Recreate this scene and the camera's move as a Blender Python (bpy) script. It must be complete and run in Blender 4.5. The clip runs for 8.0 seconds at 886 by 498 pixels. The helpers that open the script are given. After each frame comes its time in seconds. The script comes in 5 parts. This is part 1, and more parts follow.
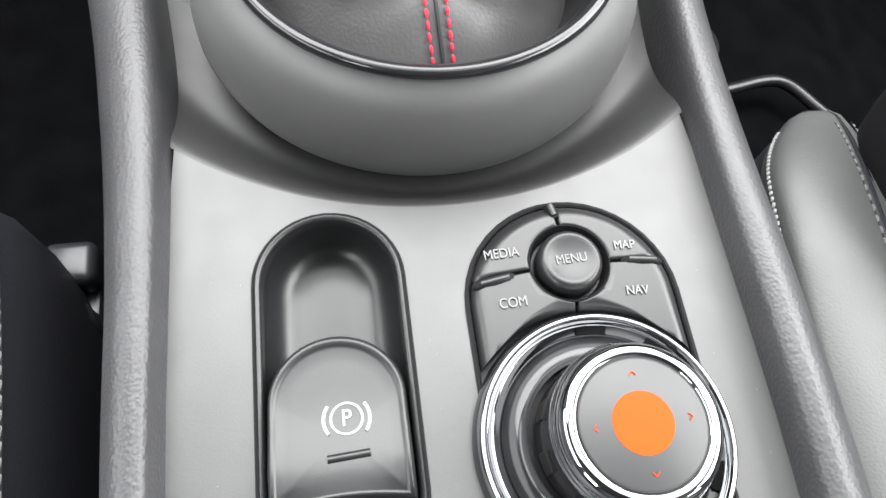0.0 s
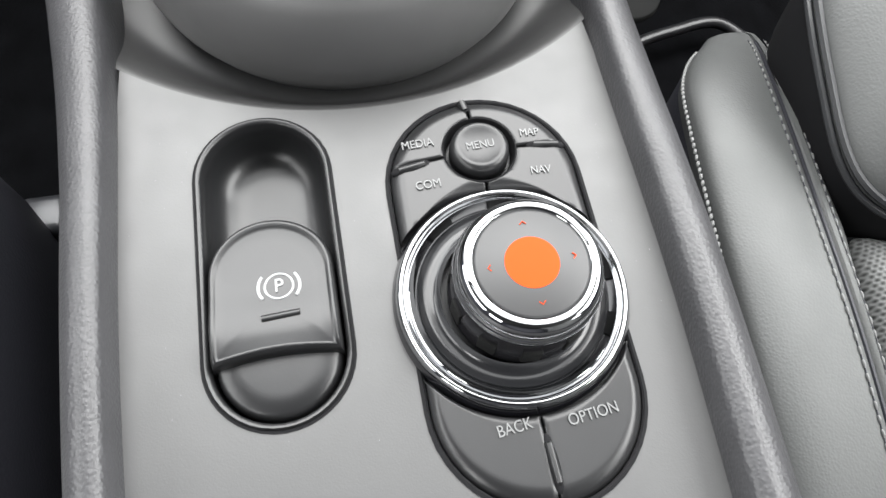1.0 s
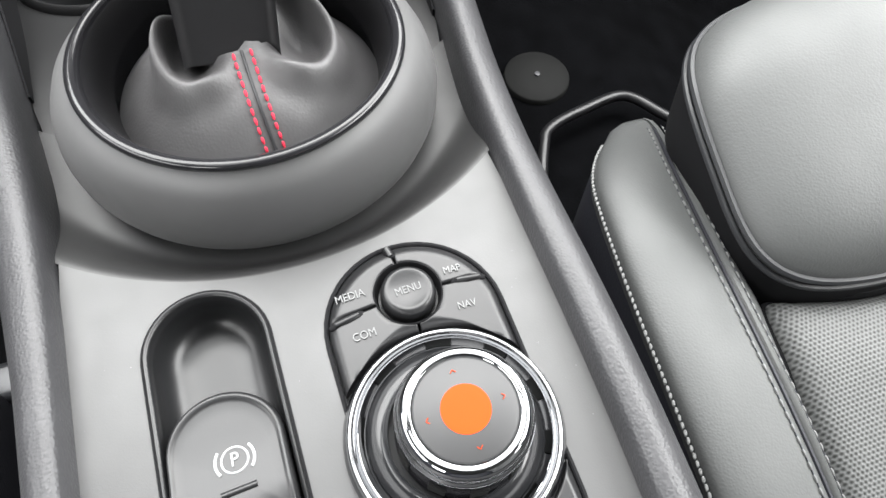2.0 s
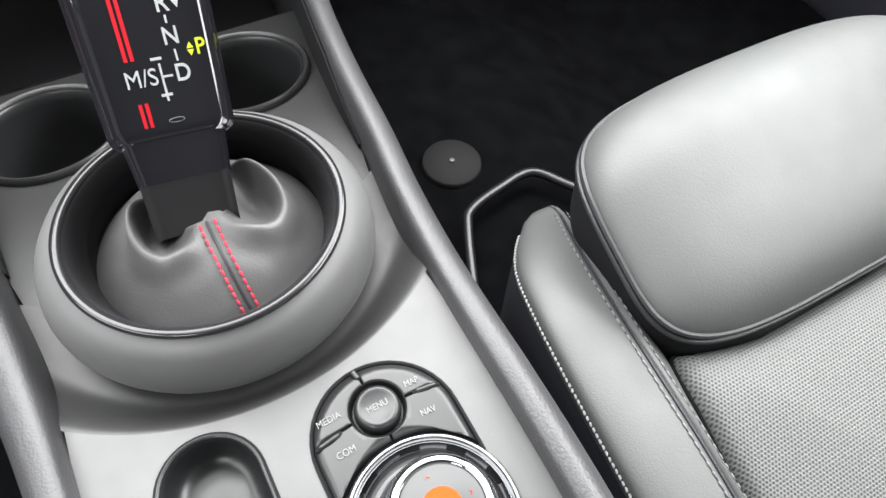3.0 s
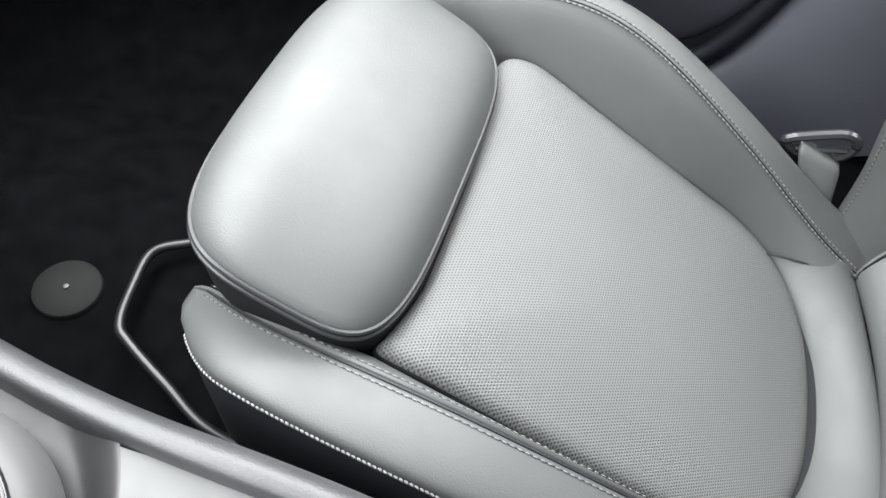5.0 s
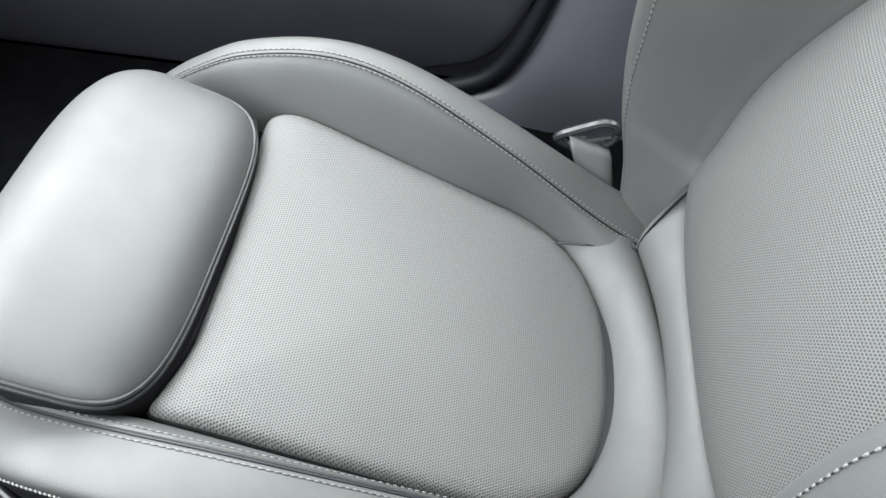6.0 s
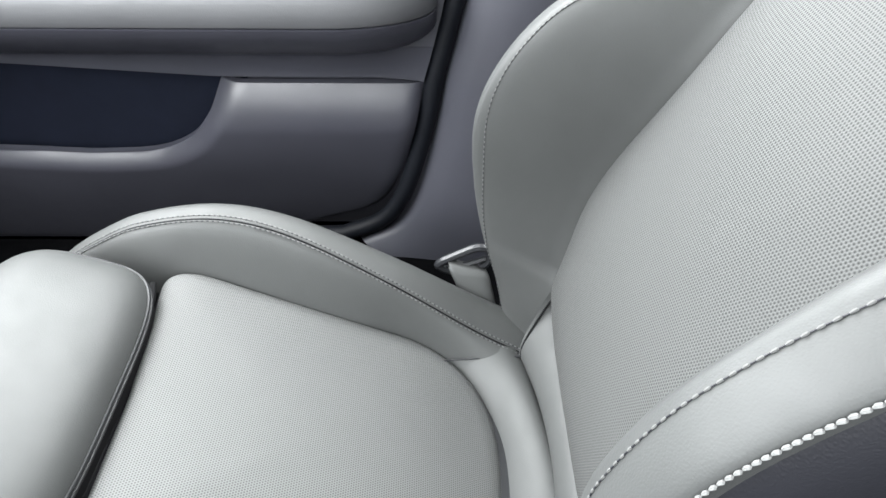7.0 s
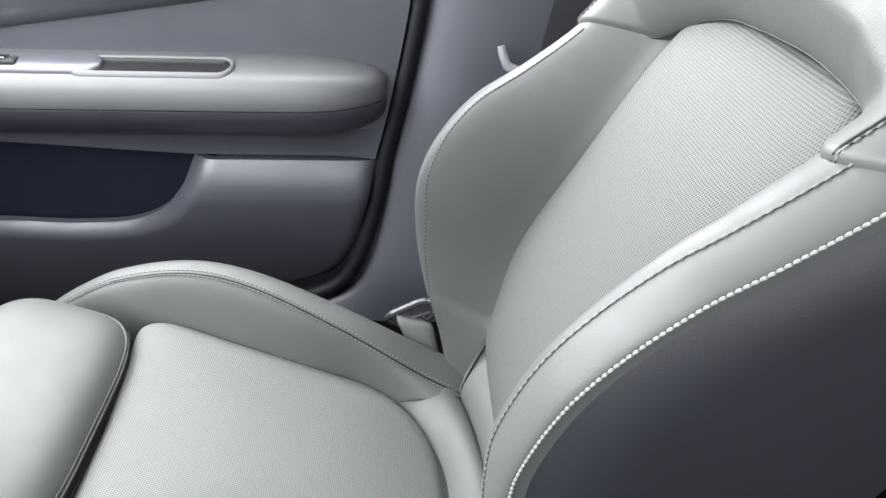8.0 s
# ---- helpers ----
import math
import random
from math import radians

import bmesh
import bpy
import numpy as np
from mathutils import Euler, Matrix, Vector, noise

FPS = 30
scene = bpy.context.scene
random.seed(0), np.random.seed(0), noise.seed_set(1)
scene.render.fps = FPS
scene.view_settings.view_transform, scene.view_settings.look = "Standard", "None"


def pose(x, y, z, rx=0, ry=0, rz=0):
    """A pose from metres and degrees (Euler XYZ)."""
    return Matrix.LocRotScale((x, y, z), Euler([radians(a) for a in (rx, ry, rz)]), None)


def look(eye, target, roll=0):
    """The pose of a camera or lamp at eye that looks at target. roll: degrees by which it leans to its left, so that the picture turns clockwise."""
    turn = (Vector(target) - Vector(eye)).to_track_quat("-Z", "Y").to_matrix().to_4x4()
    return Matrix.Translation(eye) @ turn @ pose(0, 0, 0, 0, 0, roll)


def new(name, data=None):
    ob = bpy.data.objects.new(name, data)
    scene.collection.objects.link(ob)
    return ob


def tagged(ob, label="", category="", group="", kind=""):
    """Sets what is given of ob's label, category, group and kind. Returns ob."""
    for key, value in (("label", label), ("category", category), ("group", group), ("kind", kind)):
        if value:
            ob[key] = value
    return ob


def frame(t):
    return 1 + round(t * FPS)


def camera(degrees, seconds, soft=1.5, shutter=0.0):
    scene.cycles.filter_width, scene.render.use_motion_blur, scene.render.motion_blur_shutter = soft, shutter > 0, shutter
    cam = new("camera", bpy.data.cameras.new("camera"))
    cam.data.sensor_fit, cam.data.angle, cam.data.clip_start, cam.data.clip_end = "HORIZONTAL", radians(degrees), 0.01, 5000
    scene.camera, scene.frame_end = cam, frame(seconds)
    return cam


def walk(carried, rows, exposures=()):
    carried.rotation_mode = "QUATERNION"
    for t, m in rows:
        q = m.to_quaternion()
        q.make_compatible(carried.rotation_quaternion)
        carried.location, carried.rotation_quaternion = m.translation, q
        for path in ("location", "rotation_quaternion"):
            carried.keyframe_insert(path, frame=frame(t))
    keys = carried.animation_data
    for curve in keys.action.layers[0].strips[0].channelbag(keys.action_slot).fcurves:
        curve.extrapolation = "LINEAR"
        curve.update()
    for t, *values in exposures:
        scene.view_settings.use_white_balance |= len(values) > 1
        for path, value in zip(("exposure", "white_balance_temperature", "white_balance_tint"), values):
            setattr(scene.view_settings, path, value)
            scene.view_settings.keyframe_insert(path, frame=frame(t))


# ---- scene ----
cam = camera(65.5, 8.0)
PATH = [
    (0, (-0.063, -0.022, 0.194), (0.18, 0.774, -1.625), 10.3),
    (0.5, (-0.051, -0.052, 0.202), (0.174, 0.726, -1.627), 8.6),
    (1, (-0.046, -0.068, 0.202), (0.206, 0.723, -1.618), 7.8),
    (1.5, (-0.022, -0.053, 0.214), (0.288, 0.797, -1.57), 6.1),
    (2, (-0.031, -0.05, 0.232), (0.35, 0.84, -1.518), 4.5),
    (2.2, (-0.027, -0.042, 0.246), (0.402, 0.85, -1.492), 5.1),
    (3.3, (-0.043, -0.043, 0.296), (0.622, 0.844, -1.369), 5.8),
    (3.5, (-0.046, -0.044, 0.295), (0.66, 0.824, -1.362), 6.0),
    (4, (-0.059, -0.065, 0.311), (0.771, 0.783, -1.299), 6.3),
    (4.5, (-0.028, -0.058, 0.319), (0.991, 0.559, -1.287), 7.4),
    (5, (-0.011, -0.029, 0.33), (1.119, 0.126, -1.312), 12.7),
    (5.2, (0.005, -0.048, 0.342), (1.104, -0.004, -1.329), 13.7),
    (6.3, (-0.016, -0.211, 0.391), (1.301, -0.158, -1.114), 1.9),
    (6.5, (-0.045, -0.226, 0.395), (1.363, -0.246, -1.025), 1.8),
    (7, (-0.049, -0.258, 0.427), (1.462, -0.267, -0.883), 0.4),
    (7.5, (-0.134, -0.26, 0.469), (1.464, -0.286, -0.733), -0.0),
    (8, (-0.159, -0.27, 0.457), (1.509, -0.4, -0.639), 2.5),
]
EXPOSURES = [(0, 0.27, 6370, 9), (1, 0.02, 6370, 9), (1.5, 0.05, 6370, 9), (2.2, 0.25, 6380, 9), (3.3, 0.40, 6360, 9), (4.0, 0.43, 6350, 9), (4.5, 0.50, 6300, 8), (5.2, 0.51, 6250, 8), (6.3, 0.45, 6200, 7), (8, 0.45, 6200, 8)]
walk(cam, [(t, look(eye, target, roll)) for t, eye, target, roll in PATH], EXPOSURES)

# ---- light: overcast sky through the windscreen and the side windows ----
world = bpy.data.worlds.new("sky")
scene.world = world
world.use_nodes = True
wn = world.node_tree
sky = wn.nodes.new("ShaderNodeTexSky")
sky.sky_type, sky.sun_disc = "NISHITA", False
sky.sun_elevation, sky.sun_rotation = radians(55), radians(20)
wn.links.new(sky.outputs[0], wn.nodes["Background"].inputs[0])
wn.nodes["Background"].inputs[1].default_value = 0.05

sun = new("sun", bpy.data.lights.new("sun", "SUN"))
sun.data.energy, sun.data.angle, sun.data.color = 0.3, radians(25), (1, 0.97, 0.93)
sun.matrix_world = look((0.5, 1.4, 2.2), (0, 0, 0))


def window_light(eye, target, sx, sy, power):
    lamp = new("window_light", bpy.data.lights.new("window_light", "AREA"))
    lamp.data.shape, lamp.data.size, lamp.data.size_y, lamp.data.energy = "RECTANGLE", sx, sy, power
    lamp.data.color = (1.0, 0.985, 0.96)
    lamp.matrix_world = look(eye, target)


window_light((0.0, 0.60, 0.61), (0.0, 0.26, 0.0), 1.3, 0.84, 39.0)
window_light((0.0, 0.04, 0.775), (0.0, 0.05, 0.0), 0.76, 0.28, 2.5)
window_light((0.75, 0.05, 0.55), (0.35, 0.05, 0.30), 1.0, 0.42, 20.0)
window_light((-0.90, 0.05, 0.53), (0.0, 0.05, 0.15), 1.0, 0.34, 8.0)
for x in (-0.88, 0.82):
    window_light((x, -0.80, 0.53), (0.0, 0.05, 0.05), 0.34, 0.34, 5.0)


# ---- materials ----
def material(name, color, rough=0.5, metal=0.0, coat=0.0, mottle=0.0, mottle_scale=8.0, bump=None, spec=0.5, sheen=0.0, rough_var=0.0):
    """bump: (kind, size in metres, strength)"""
    m = bpy.data.materials.new(name)
    m.use_nodes = True
    nt = m.node_tree
    b = nt.nodes["Principled BSDF"]
    b.inputs["Base Color"].default_value = (*color, 1)
    b.inputs["Roughness"].default_value = rough
    b.inputs["Metallic"].default_value = metal
    b.inputs["Coat Weight"].default_value = coat
    b.inputs["Specular IOR Level"].default_value = spec
    b.inputs["Sheen Weight"].default_value = sheen
    b.inputs["Sheen Roughness"].default_value = 0.4
    tc = nt.nodes.new("ShaderNodeTexCoord")
    if mottle:
        n = nt.nodes.new("ShaderNodeTexNoise")
        n.inputs["Scale"].default_value, n.inputs["Detail"].default_value = mottle_scale, 5
        nt.links.new(tc.outputs["Object"], n.inputs["Vector"])
        r = nt.nodes.new("ShaderNodeMapRange")
        r.inputs["From Min"].default_value, r.inputs["From Max"].default_value = 0.3, 0.7
        r.inputs["To Min"].default_value, r.inputs["To Max"].default_value = 1 - mottle, 1 + mottle
        nt.links.new(n.outputs["Fac"], r.inputs["Value"])
        mix = nt.nodes.new("ShaderNodeVectorMath")
        mix.operation = "SCALE"
        mix.inputs[0].default_value = color
        nt.links.new(r.outputs[0], mix.inputs["Scale"])
        nt.links.new(mix.outputs[0], b.inputs["Base Color"])
        if rough_var:
            n2 = nt.nodes.new("ShaderNodeTexNoise")
            n2.inputs["Scale"].default_value, n2.inputs["Detail"].default_value = mottle_scale * 3.1, 6
            nt.links.new(tc.outputs["Object"], n2.inputs["Vector"])
            r2 = nt.nodes.new("ShaderNodeMapRange")
            r2.inputs["From Min"].default_value, r2.inputs["From Max"].default_value = 0.3, 0.7
            r2.inputs["To Min"].default_value, r2.inputs["To Max"].default_value = rough - rough_var, rough + rough_var
            nt.links.new(n2.outputs["Fac"], r2.inputs["Value"])
            nt.links.new(r2.outputs[0], b.inputs["Roughness"])
    if bump:
        kind, size, strength = bump
        bp = nt.nodes.new("ShaderNodeBump")
        bp.inputs["Strength"].default_value, bp.inputs["Distance"].default_value = strength, size * 0.4
        if kind == "cell":
            v = nt.nodes.new("ShaderNodeTexVoronoi")
            v.feature = "DISTANCE_TO_EDGE"
            v.inputs["Scale"].default_value = 1 / size
            lim = nt.nodes.new("ShaderNodeMath")
            lim.operation = "MINIMUM"
            lim.inputs[1].default_value = 0.28
            nt.links.new(v.outputs["Distance"], lim.inputs[0])
            out, vec = lim.outputs[0], v.inputs["Vector"]
        elif kind in ("pebble", "grain"):
            v = nt.nodes.new("ShaderNodeTexVoronoi")
            v.feature = "SMOOTH_F1" if kind == "pebble" else "F1"
            v.inputs["Scale"].default_value = 1 / size
            out = v.outputs["Distance"]
            vec = v.inputs["Vector"]
            bp.invert = True
        elif kind[:4] == "knit":
            sep = nt.nodes.new("ShaderNodeSeparateXYZ")
            nt.links.new(tc.outputs["Object"], sep.inputs[0])
            def node(op, u, v):
                """A math node of two values or sockets."""
                n = nt.nodes.new("ShaderNodeMath")
                n.operation = op
                for slot, w in zip(n.inputs, (u, v)):
                    if isinstance(w, float):
                        slot.default_value = w
                    elif w is not None:
                        nt.links.new(w, slot)
                return n.outputs[0]
            # round holes in staggered rows, size apart
            across = node("MULTIPLY", sep.outputs["X"], 2 * math.pi / size)
            along = node("MULTIPLY", sep.outputs[kind[4]], 2 * math.pi / (size * math.sqrt(3)))
            pairs = node("MULTIPLY", node("COSINE", across, None), node("COSINE", along, None))
            rows = node("COSINE", node("MULTIPLY", along, 2.0), None)
            weave = node("MULTIPLY", node("ADD", node("MULTIPLY", pairs, 2.0), rows), -1 / 3)
            out, vec = weave, None
            # the mesh's holes are darker than its threads
            r = nt.nodes.new("ShaderNodeMapRange")
            r.inputs["From Min"].default_value, r.inputs["From Max"].default_value = -1.0, 0.5
            r.inputs["To Min"].default_value, r.inputs["To Max"].default_value = 0.21, 1.19
            nt.links.new(out, r.inputs["Value"])
            mix = nt.nodes.new("ShaderNodeVectorMath")
            mix.operation = "SCALE"
            mix.inputs[0].default_value = color
            nt.links.new(r.outputs[0], mix.inputs["Scale"])
            nt.links.new(mix.outputs[0], b.inputs["Base Color"])
        else:
            v = nt.nodes.new("ShaderNodeTexNoise")
            v.inputs["Scale"].default_value, v.inputs["Detail"].default_value = 1 / size, 4
            out, vec = v.outputs["Fac"], v.inputs["Vector"]
        if vec:
            nt.links.new(tc.outputs["Object"], vec)
        nt.links.new(out, bp.inputs["Height"])
        nt.links.new(bp.outputs[0], b.inputs["Normal"])
    return m


SATIN = material("satin_grey_plastic", (0.0445, 0.0445, 0.045), 0.48, mottle=0.05, mottle_scale=30, bump=("noise", 0.0006, 0.12), rough_var=0.03, spec=0.8)
# lit copy of the satin plastic: the ring's extra light is in its colour
SATIN_LIT = material("satin_plastic_lit", (0.098, 0.098, 0.0985), 0.50, mottle=0.05, mottle_scale=30, bump=("noise", 0.0006, 0.12), rough_var=0.04)
GRAIN = material("grained_plastic", (0.040, 0.040, 0.0425), 0.40, mottle=0.10, mottle_scale=60, bump=("pebble", 0.0011, 0.38))
TRIM = material("piano_black_trim", (0.014, 0.014, 0.0155), 0.15, mottle=0.05, mottle_scale=50, spec=0.5)
GLOSS = material("gloss_black", (0.008, 0.008, 0.010), 0.08, coat=0.5)
BLACK = material("matt_black_plastic", (0.018, 0.019, 0.021), 0.45, mottle=0.1, mottle_scale=40)
WELL = material("smooth_dark_plastic", (0.013, 0.0133, 0.014), 0.31, mottle=0.05, mottle_scale=30)
BUTTON = material("button_plastic", (0.014, 0.0142, 0.015), 0.32, mottle=0.06, mottle_scale=80, bump=("noise", 0.0005, 0.1))
CHROME = material("chrome", (0.40, 0.405, 0.415), 0.06, 1.0, mottle=0.03, mottle_scale=40)
SMOKE = material("smoky_dish", (0.018, 0.0185, 0.020), 0.16, 0.0, spec=0.5, mottle=0.05, mottle_scale=60)
ORANGE = material("orange_print", (0.56, 0.052, 0.002), 0.6, spec=0.15)
# panel plastic darkened to carry the shade of hollows
RECESS_SHADE = material("shaded_recess_plastic", (0.032, 0.032, 0.0323), 0.46, mottle=0.05, mottle_scale=30, bump=("noise", 0.0006, 0.12), rough_var=0.03)
# console plastic darkened: the shade ahead of the gear ring is in this colour
TRAY_SHADED = material("shaded_tray_plastic", (0.013, 0.013, 0.0135), 0.42, mottle=0.06, mottle_scale=30, bump=("noise", 0.0006, 0.12))
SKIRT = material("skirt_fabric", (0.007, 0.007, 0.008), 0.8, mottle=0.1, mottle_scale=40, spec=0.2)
CLEAR = material("clear_edge", (0.16, 0.165, 0.17), 0.10, 0.7, mottle=0.05, mottle_scale=60)
PALE = material("pale_plastic", (0.23, 0.23, 0.245), 0.45, mottle=0.04, mottle_scale=60)
DIM = material("dim_print", (0.19, 0.193, 0.193), 0.5)
KEYPRINT = material("key_print", (0.155, 0.158, 0.158), 0.5)
PAINT = material("black_painted_steel", (0.012, 0.012, 0.013), 0.34, mottle=0.1, mottle_scale=60)
DISC = material("fastener_plastic", (0.0038, 0.0040, 0.0038), 0.8, mottle=0.15, mottle_scale=80, spec=0.3)
COLLAR = material("collar_plastic", (0.011, 0.011, 0.0118), 0.5, mottle=0.1, mottle_scale=60, spec=0.3)
BUCKLE = material("dark_buckle_metal", (0.030, 0.031, 0.034), 0.28, 0.2, mottle=0.1, mottle_scale=60)
WHITE = material("white_print", (0.36, 0.37, 0.37), 0.5)
RED = material("red_print", (0.45, 0.008, 0.016), 0.4)
YELLOW = material("yellow_print", (0.62, 0.75, 0.03), 0.4)
LEATHER = material("grey_leather", (0.0668, 0.0692, 0.0686), 0.54, mottle=0.05, mottle_scale=14, spec=0.55, bump=("pebble", 0.0010, 0.27), rough_var=0.05)
SIDE = material("dark_leather", (0.0135, 0.0140, 0.0190), 0.55, mottle=0.07, mottle_scale=14, bump=("pebble", 0.0012, 0.3))
BOOT = material("boot_leather", (0.068, 0.0665, 0.068), 0.47, mottle=0.06, mottle_scale=30, bump=("pebble", 0.0010, 0.22))
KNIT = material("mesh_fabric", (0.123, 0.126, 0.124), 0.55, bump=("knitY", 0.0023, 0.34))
# same mesh for the backrest, darkened: its weaker light is in the colour
KNIT_BACK = material("mesh_fabric_back_shaded", (0.089, 0.0913, 0.090), 0.66, bump=("knitZ", 0.0024, 0.34))
THREAD = material("light_thread", (0.23, 0.233, 0.23), 0.7, bump=("noise", 0.0004, 0.5))
GREYTHREAD = material("grey_thread", (0.15, 0.152, 0.15), 0.7, bump=("noise", 0.0004, 0.5))
REDTHREAD = material("red_thread", (0.55, 0.02, 0.05), 0.7, bump=("noise", 0.0004, 0.5))
CARPET = material("carpet", (0.0023, 0.0024, 0.0028), 0.95, mottle=0.35, mottle_scale=40, bump=("noise", 0.0025, 0.6), spec=0.03)
RUBBER = material("rubber", (0.0035, 0.0045, 0.0075), 0.6, mottle=0.1, mottle_scale=50, spec=0.3)
DOOR = material("door_plastic", (0.047, 0.0475, 0.060), 0.40, mottle=0.06, mottle_scale=12, bump=("pebble", 0.0010, 0.22), rough_var=0.04, spec=0.8)
ARM = material("armrest_leather", (0.076, 0.077, 0.082), 0.46, mottle=0.05, mottle_scale=12, bump=("pebble", 0.0012, 0.25), rough_var=0.04)
# navy near-black that paints the shade inside the door pocket
POCKET_SHADE = material("pocket_shade", (0.0072, 0.0090, 0.0170), 0.8, mottle=0.1, mottle_scale=30, spec=0.12)
PILLAR = material("pillar_plastic", (0.066, 0.067, 0.082), 0.45, mottle=0.05, mottle_scale=12, bump=("noise", 0.001, 0.2))
METAL = material("grey_metal", (0.10, 0.10, 0.105), 0.55, 0.6, mottle=0.1, mottle_scale=60)
ROOF = material("roof_lining", (0.06, 0.06, 0.06), 0.9, mottle=0.05, mottle_scale=20, bump=("noise", 0.002, 0.3))
BELT = material("belt_webbing", (0.02, 0.02, 0.024), 0.7, mottle=0.1, mottle_scale=200, bump=("noise", 0.0008, 0.5))


# ---- helpers ----
def thing(name, at, label, category, group="", kind=""):
    ob = new(name)
    ob.empty_display_size = 0.02
    ob.location = at
    return tagged(ob, label, category, group, kind)


def base(ob):
    while ob.parent:
        ob = ob.parent
    return Vector(ob.location)


def finish(bm, name, mat, smooth=True, flat_angle=40):
    bmesh.ops.recalc_face_normals(bm, faces=bm.faces)
    me = bpy.data.meshes.new(name)
    for f in bm.faces:
        f.smooth = smooth
    if smooth:
        lim = radians(flat_angle)
        for e in bm.edges:
            if len(e.link_faces) == 2 and e.calc_face_angle(0) > lim:
                e.smooth = False
    bm.to_mesh(me)
    bm.free()
    me.materials.append(mat)
    return me


def part(name, bm, mat, parent, label="", smooth=True, flat_angle=40, kind=""):
    bmesh.ops.translate(bm, verts=bm.verts, vec=-base(parent))
    ob = new(name, finish(bm, name, mat, smooth, flat_angle))
    ob.parent = parent
    return tagged(ob, label, kind=kind)


def solid(name, bm, mat, label, category, kind="", smooth=True, flat_angle=40):
    return tagged(new(name, finish(bm, name, mat, smooth, flat_angle)), label, category, kind=kind)


def skin(bm, rings, close_u=True, cap=True):
    """Faces between rings of equal length."""
    vs = [[bm.verts.new(p) for p in ring] for ring in rings]
    n = len(vs[0])
    for a, b in zip(vs, vs[1:]):
        for i in range(n if close_u else n - 1):
            j = (i + 1) % n
            bm.faces.new((a[i], a[j], b[j], b[i]))
    if cap and close_u:
        bm.faces.new(vs[0])
        bm.faces.new(vs[-1])
    return vs


def ring_tilt(bm):
    """The gear surround's upper edge follows the fall of the tray towards the front."""
    for v in bm.verts:
        v.co.z -= 0.065 * (v.co.y - RING_Y) * min(1.0, max(0.0, (v.co.z + 0.014) / 0.04))
    return bm


def lathe(profile, cx, cy, n=64, bm=None, close=False, shear=0.0):
    bm = bm or bmesh.new()
    rings = [[(cx + r * math.cos(2 * math.pi * k / n), cy + r * math.sin(2 * math.pi * k / n) - shear * (z + 0.008), z) for k in range(n)] for r, z in profile]
    if close:
        rings.append(rings[0])
    skin(bm, rings, True, not close)
    bmesh.ops.remove_doubles(bm, verts=bm.verts, dist=1e-6)
    return bm


def spline(points, n):
    """Catmull-Rom through points, n samples."""
    p = [Vector(q) for q in points]
    p = [p[0] * 2 - p[1]] + p + [p[-1] * 2 - p[-2]]
    out = []
    m = len(p) - 3
    for k in range(n):
        s = k / (n - 1) * m
        i = min(int(s), m - 1)
        t = s - i
        a, b, c, d = p[i:i + 4]
        out.append(0.5 * ((2 * b) + (c - a) * t + (2 * a - 5 * b + 4 * c - d) * t * t + (3 * b - a - 3 * c + d) * t ** 3))
    return out


def tube(points, r, n=8, bm=None, closed=False):
    bm = bm or bmesh.new()
    pts = [Vector(p) for p in points]
    rings = []
    ref = Vector((0, 0, 1))
    m = len(pts)
    for i, p in enumerate(pts):
        if closed:
            d = pts[(i + 1) % m] - pts[i - 1]
        else:
            d = pts[min(i + 1, m - 1)] - pts[max(i - 1, 0)]
        d.normalize()
        u = d.cross(ref)
        if u.length < 0.05:
            u = d.cross(Vector((0, 1, 0)))
        u.normalize()
        v = u.cross(d)
        rr = r[i] if isinstance(r, list) else r
        rings.append([p + rr * (math.cos(2 * math.pi * k / n) * u + math.sin(2 * math.pi * k / n) * v) for k in range(n)])
    if closed:
        rings.append(rings[0])
    skin(bm, rings, True, not closed)
    if closed:
        bmesh.ops.remove_doubles(bm, verts=bm.verts, dist=1e-7)
    return bm


def stitches(path, length, gap, r, lean=0.0, bm=None):
    """A row of short threads along a path."""
    bm = bm or bmesh.new()
    pts = [Vector(p) for p in path]
    seg = [(b - a).length for a, b in zip(pts, pts[1:])]
    total = sum(seg)

    def at(s):
        for a, b, l in zip(pts, pts[1:], seg):
            if s <= l:
                return a.lerp(b, s / l if l else 0)
            s -= l
        return pts[-1].copy()
    s = gap
    while s + length < total:
        a, b = at(s), at(s + length)
        if lean:
            side = (b - a).cross(Vector((0, 0, 1))).normalized() * lean
            a, b = a - side, b + side
        mid = (a + b) / 2 + Vector((0, 0, r * 0.6))
        tube([a, a.lerp(mid, 0.5) + Vector((0, 0, r * 0.3)), mid, b.lerp(mid, 0.5) + Vector((0, 0, r * 0.3)), b], [r * 0.55, r * 0.95, r, r * 0.95, r * 0.55], 6, bm)
        s += length + gap
    return bm


def stitch_row(path, length, gap, r, mat, parent, line=None):
    """A row of stitches in a thin pressed line."""
    part("stitch_line", tube(path, r * 0.55, 6), line or SKIRT, parent)
    part("stitching", stitches(path, length, gap, r), mat, parent, kind="stuff")


def stadium(cx, half, y0, y1, n=20):
    """A loop with round ends, counter-clockwise from the lower right."""
    pts = []
    for k in range(n + 1):
        a = math.pi * k / n
        pts.append((cx + half * math.cos(a), y1 - half + half * math.sin(a)))
    for k in range(n + 1):
        a = math.pi + math.pi * k / n
        pts.append((cx + half * math.cos(a), y0 + half + half * math.sin(a)))
    return pts


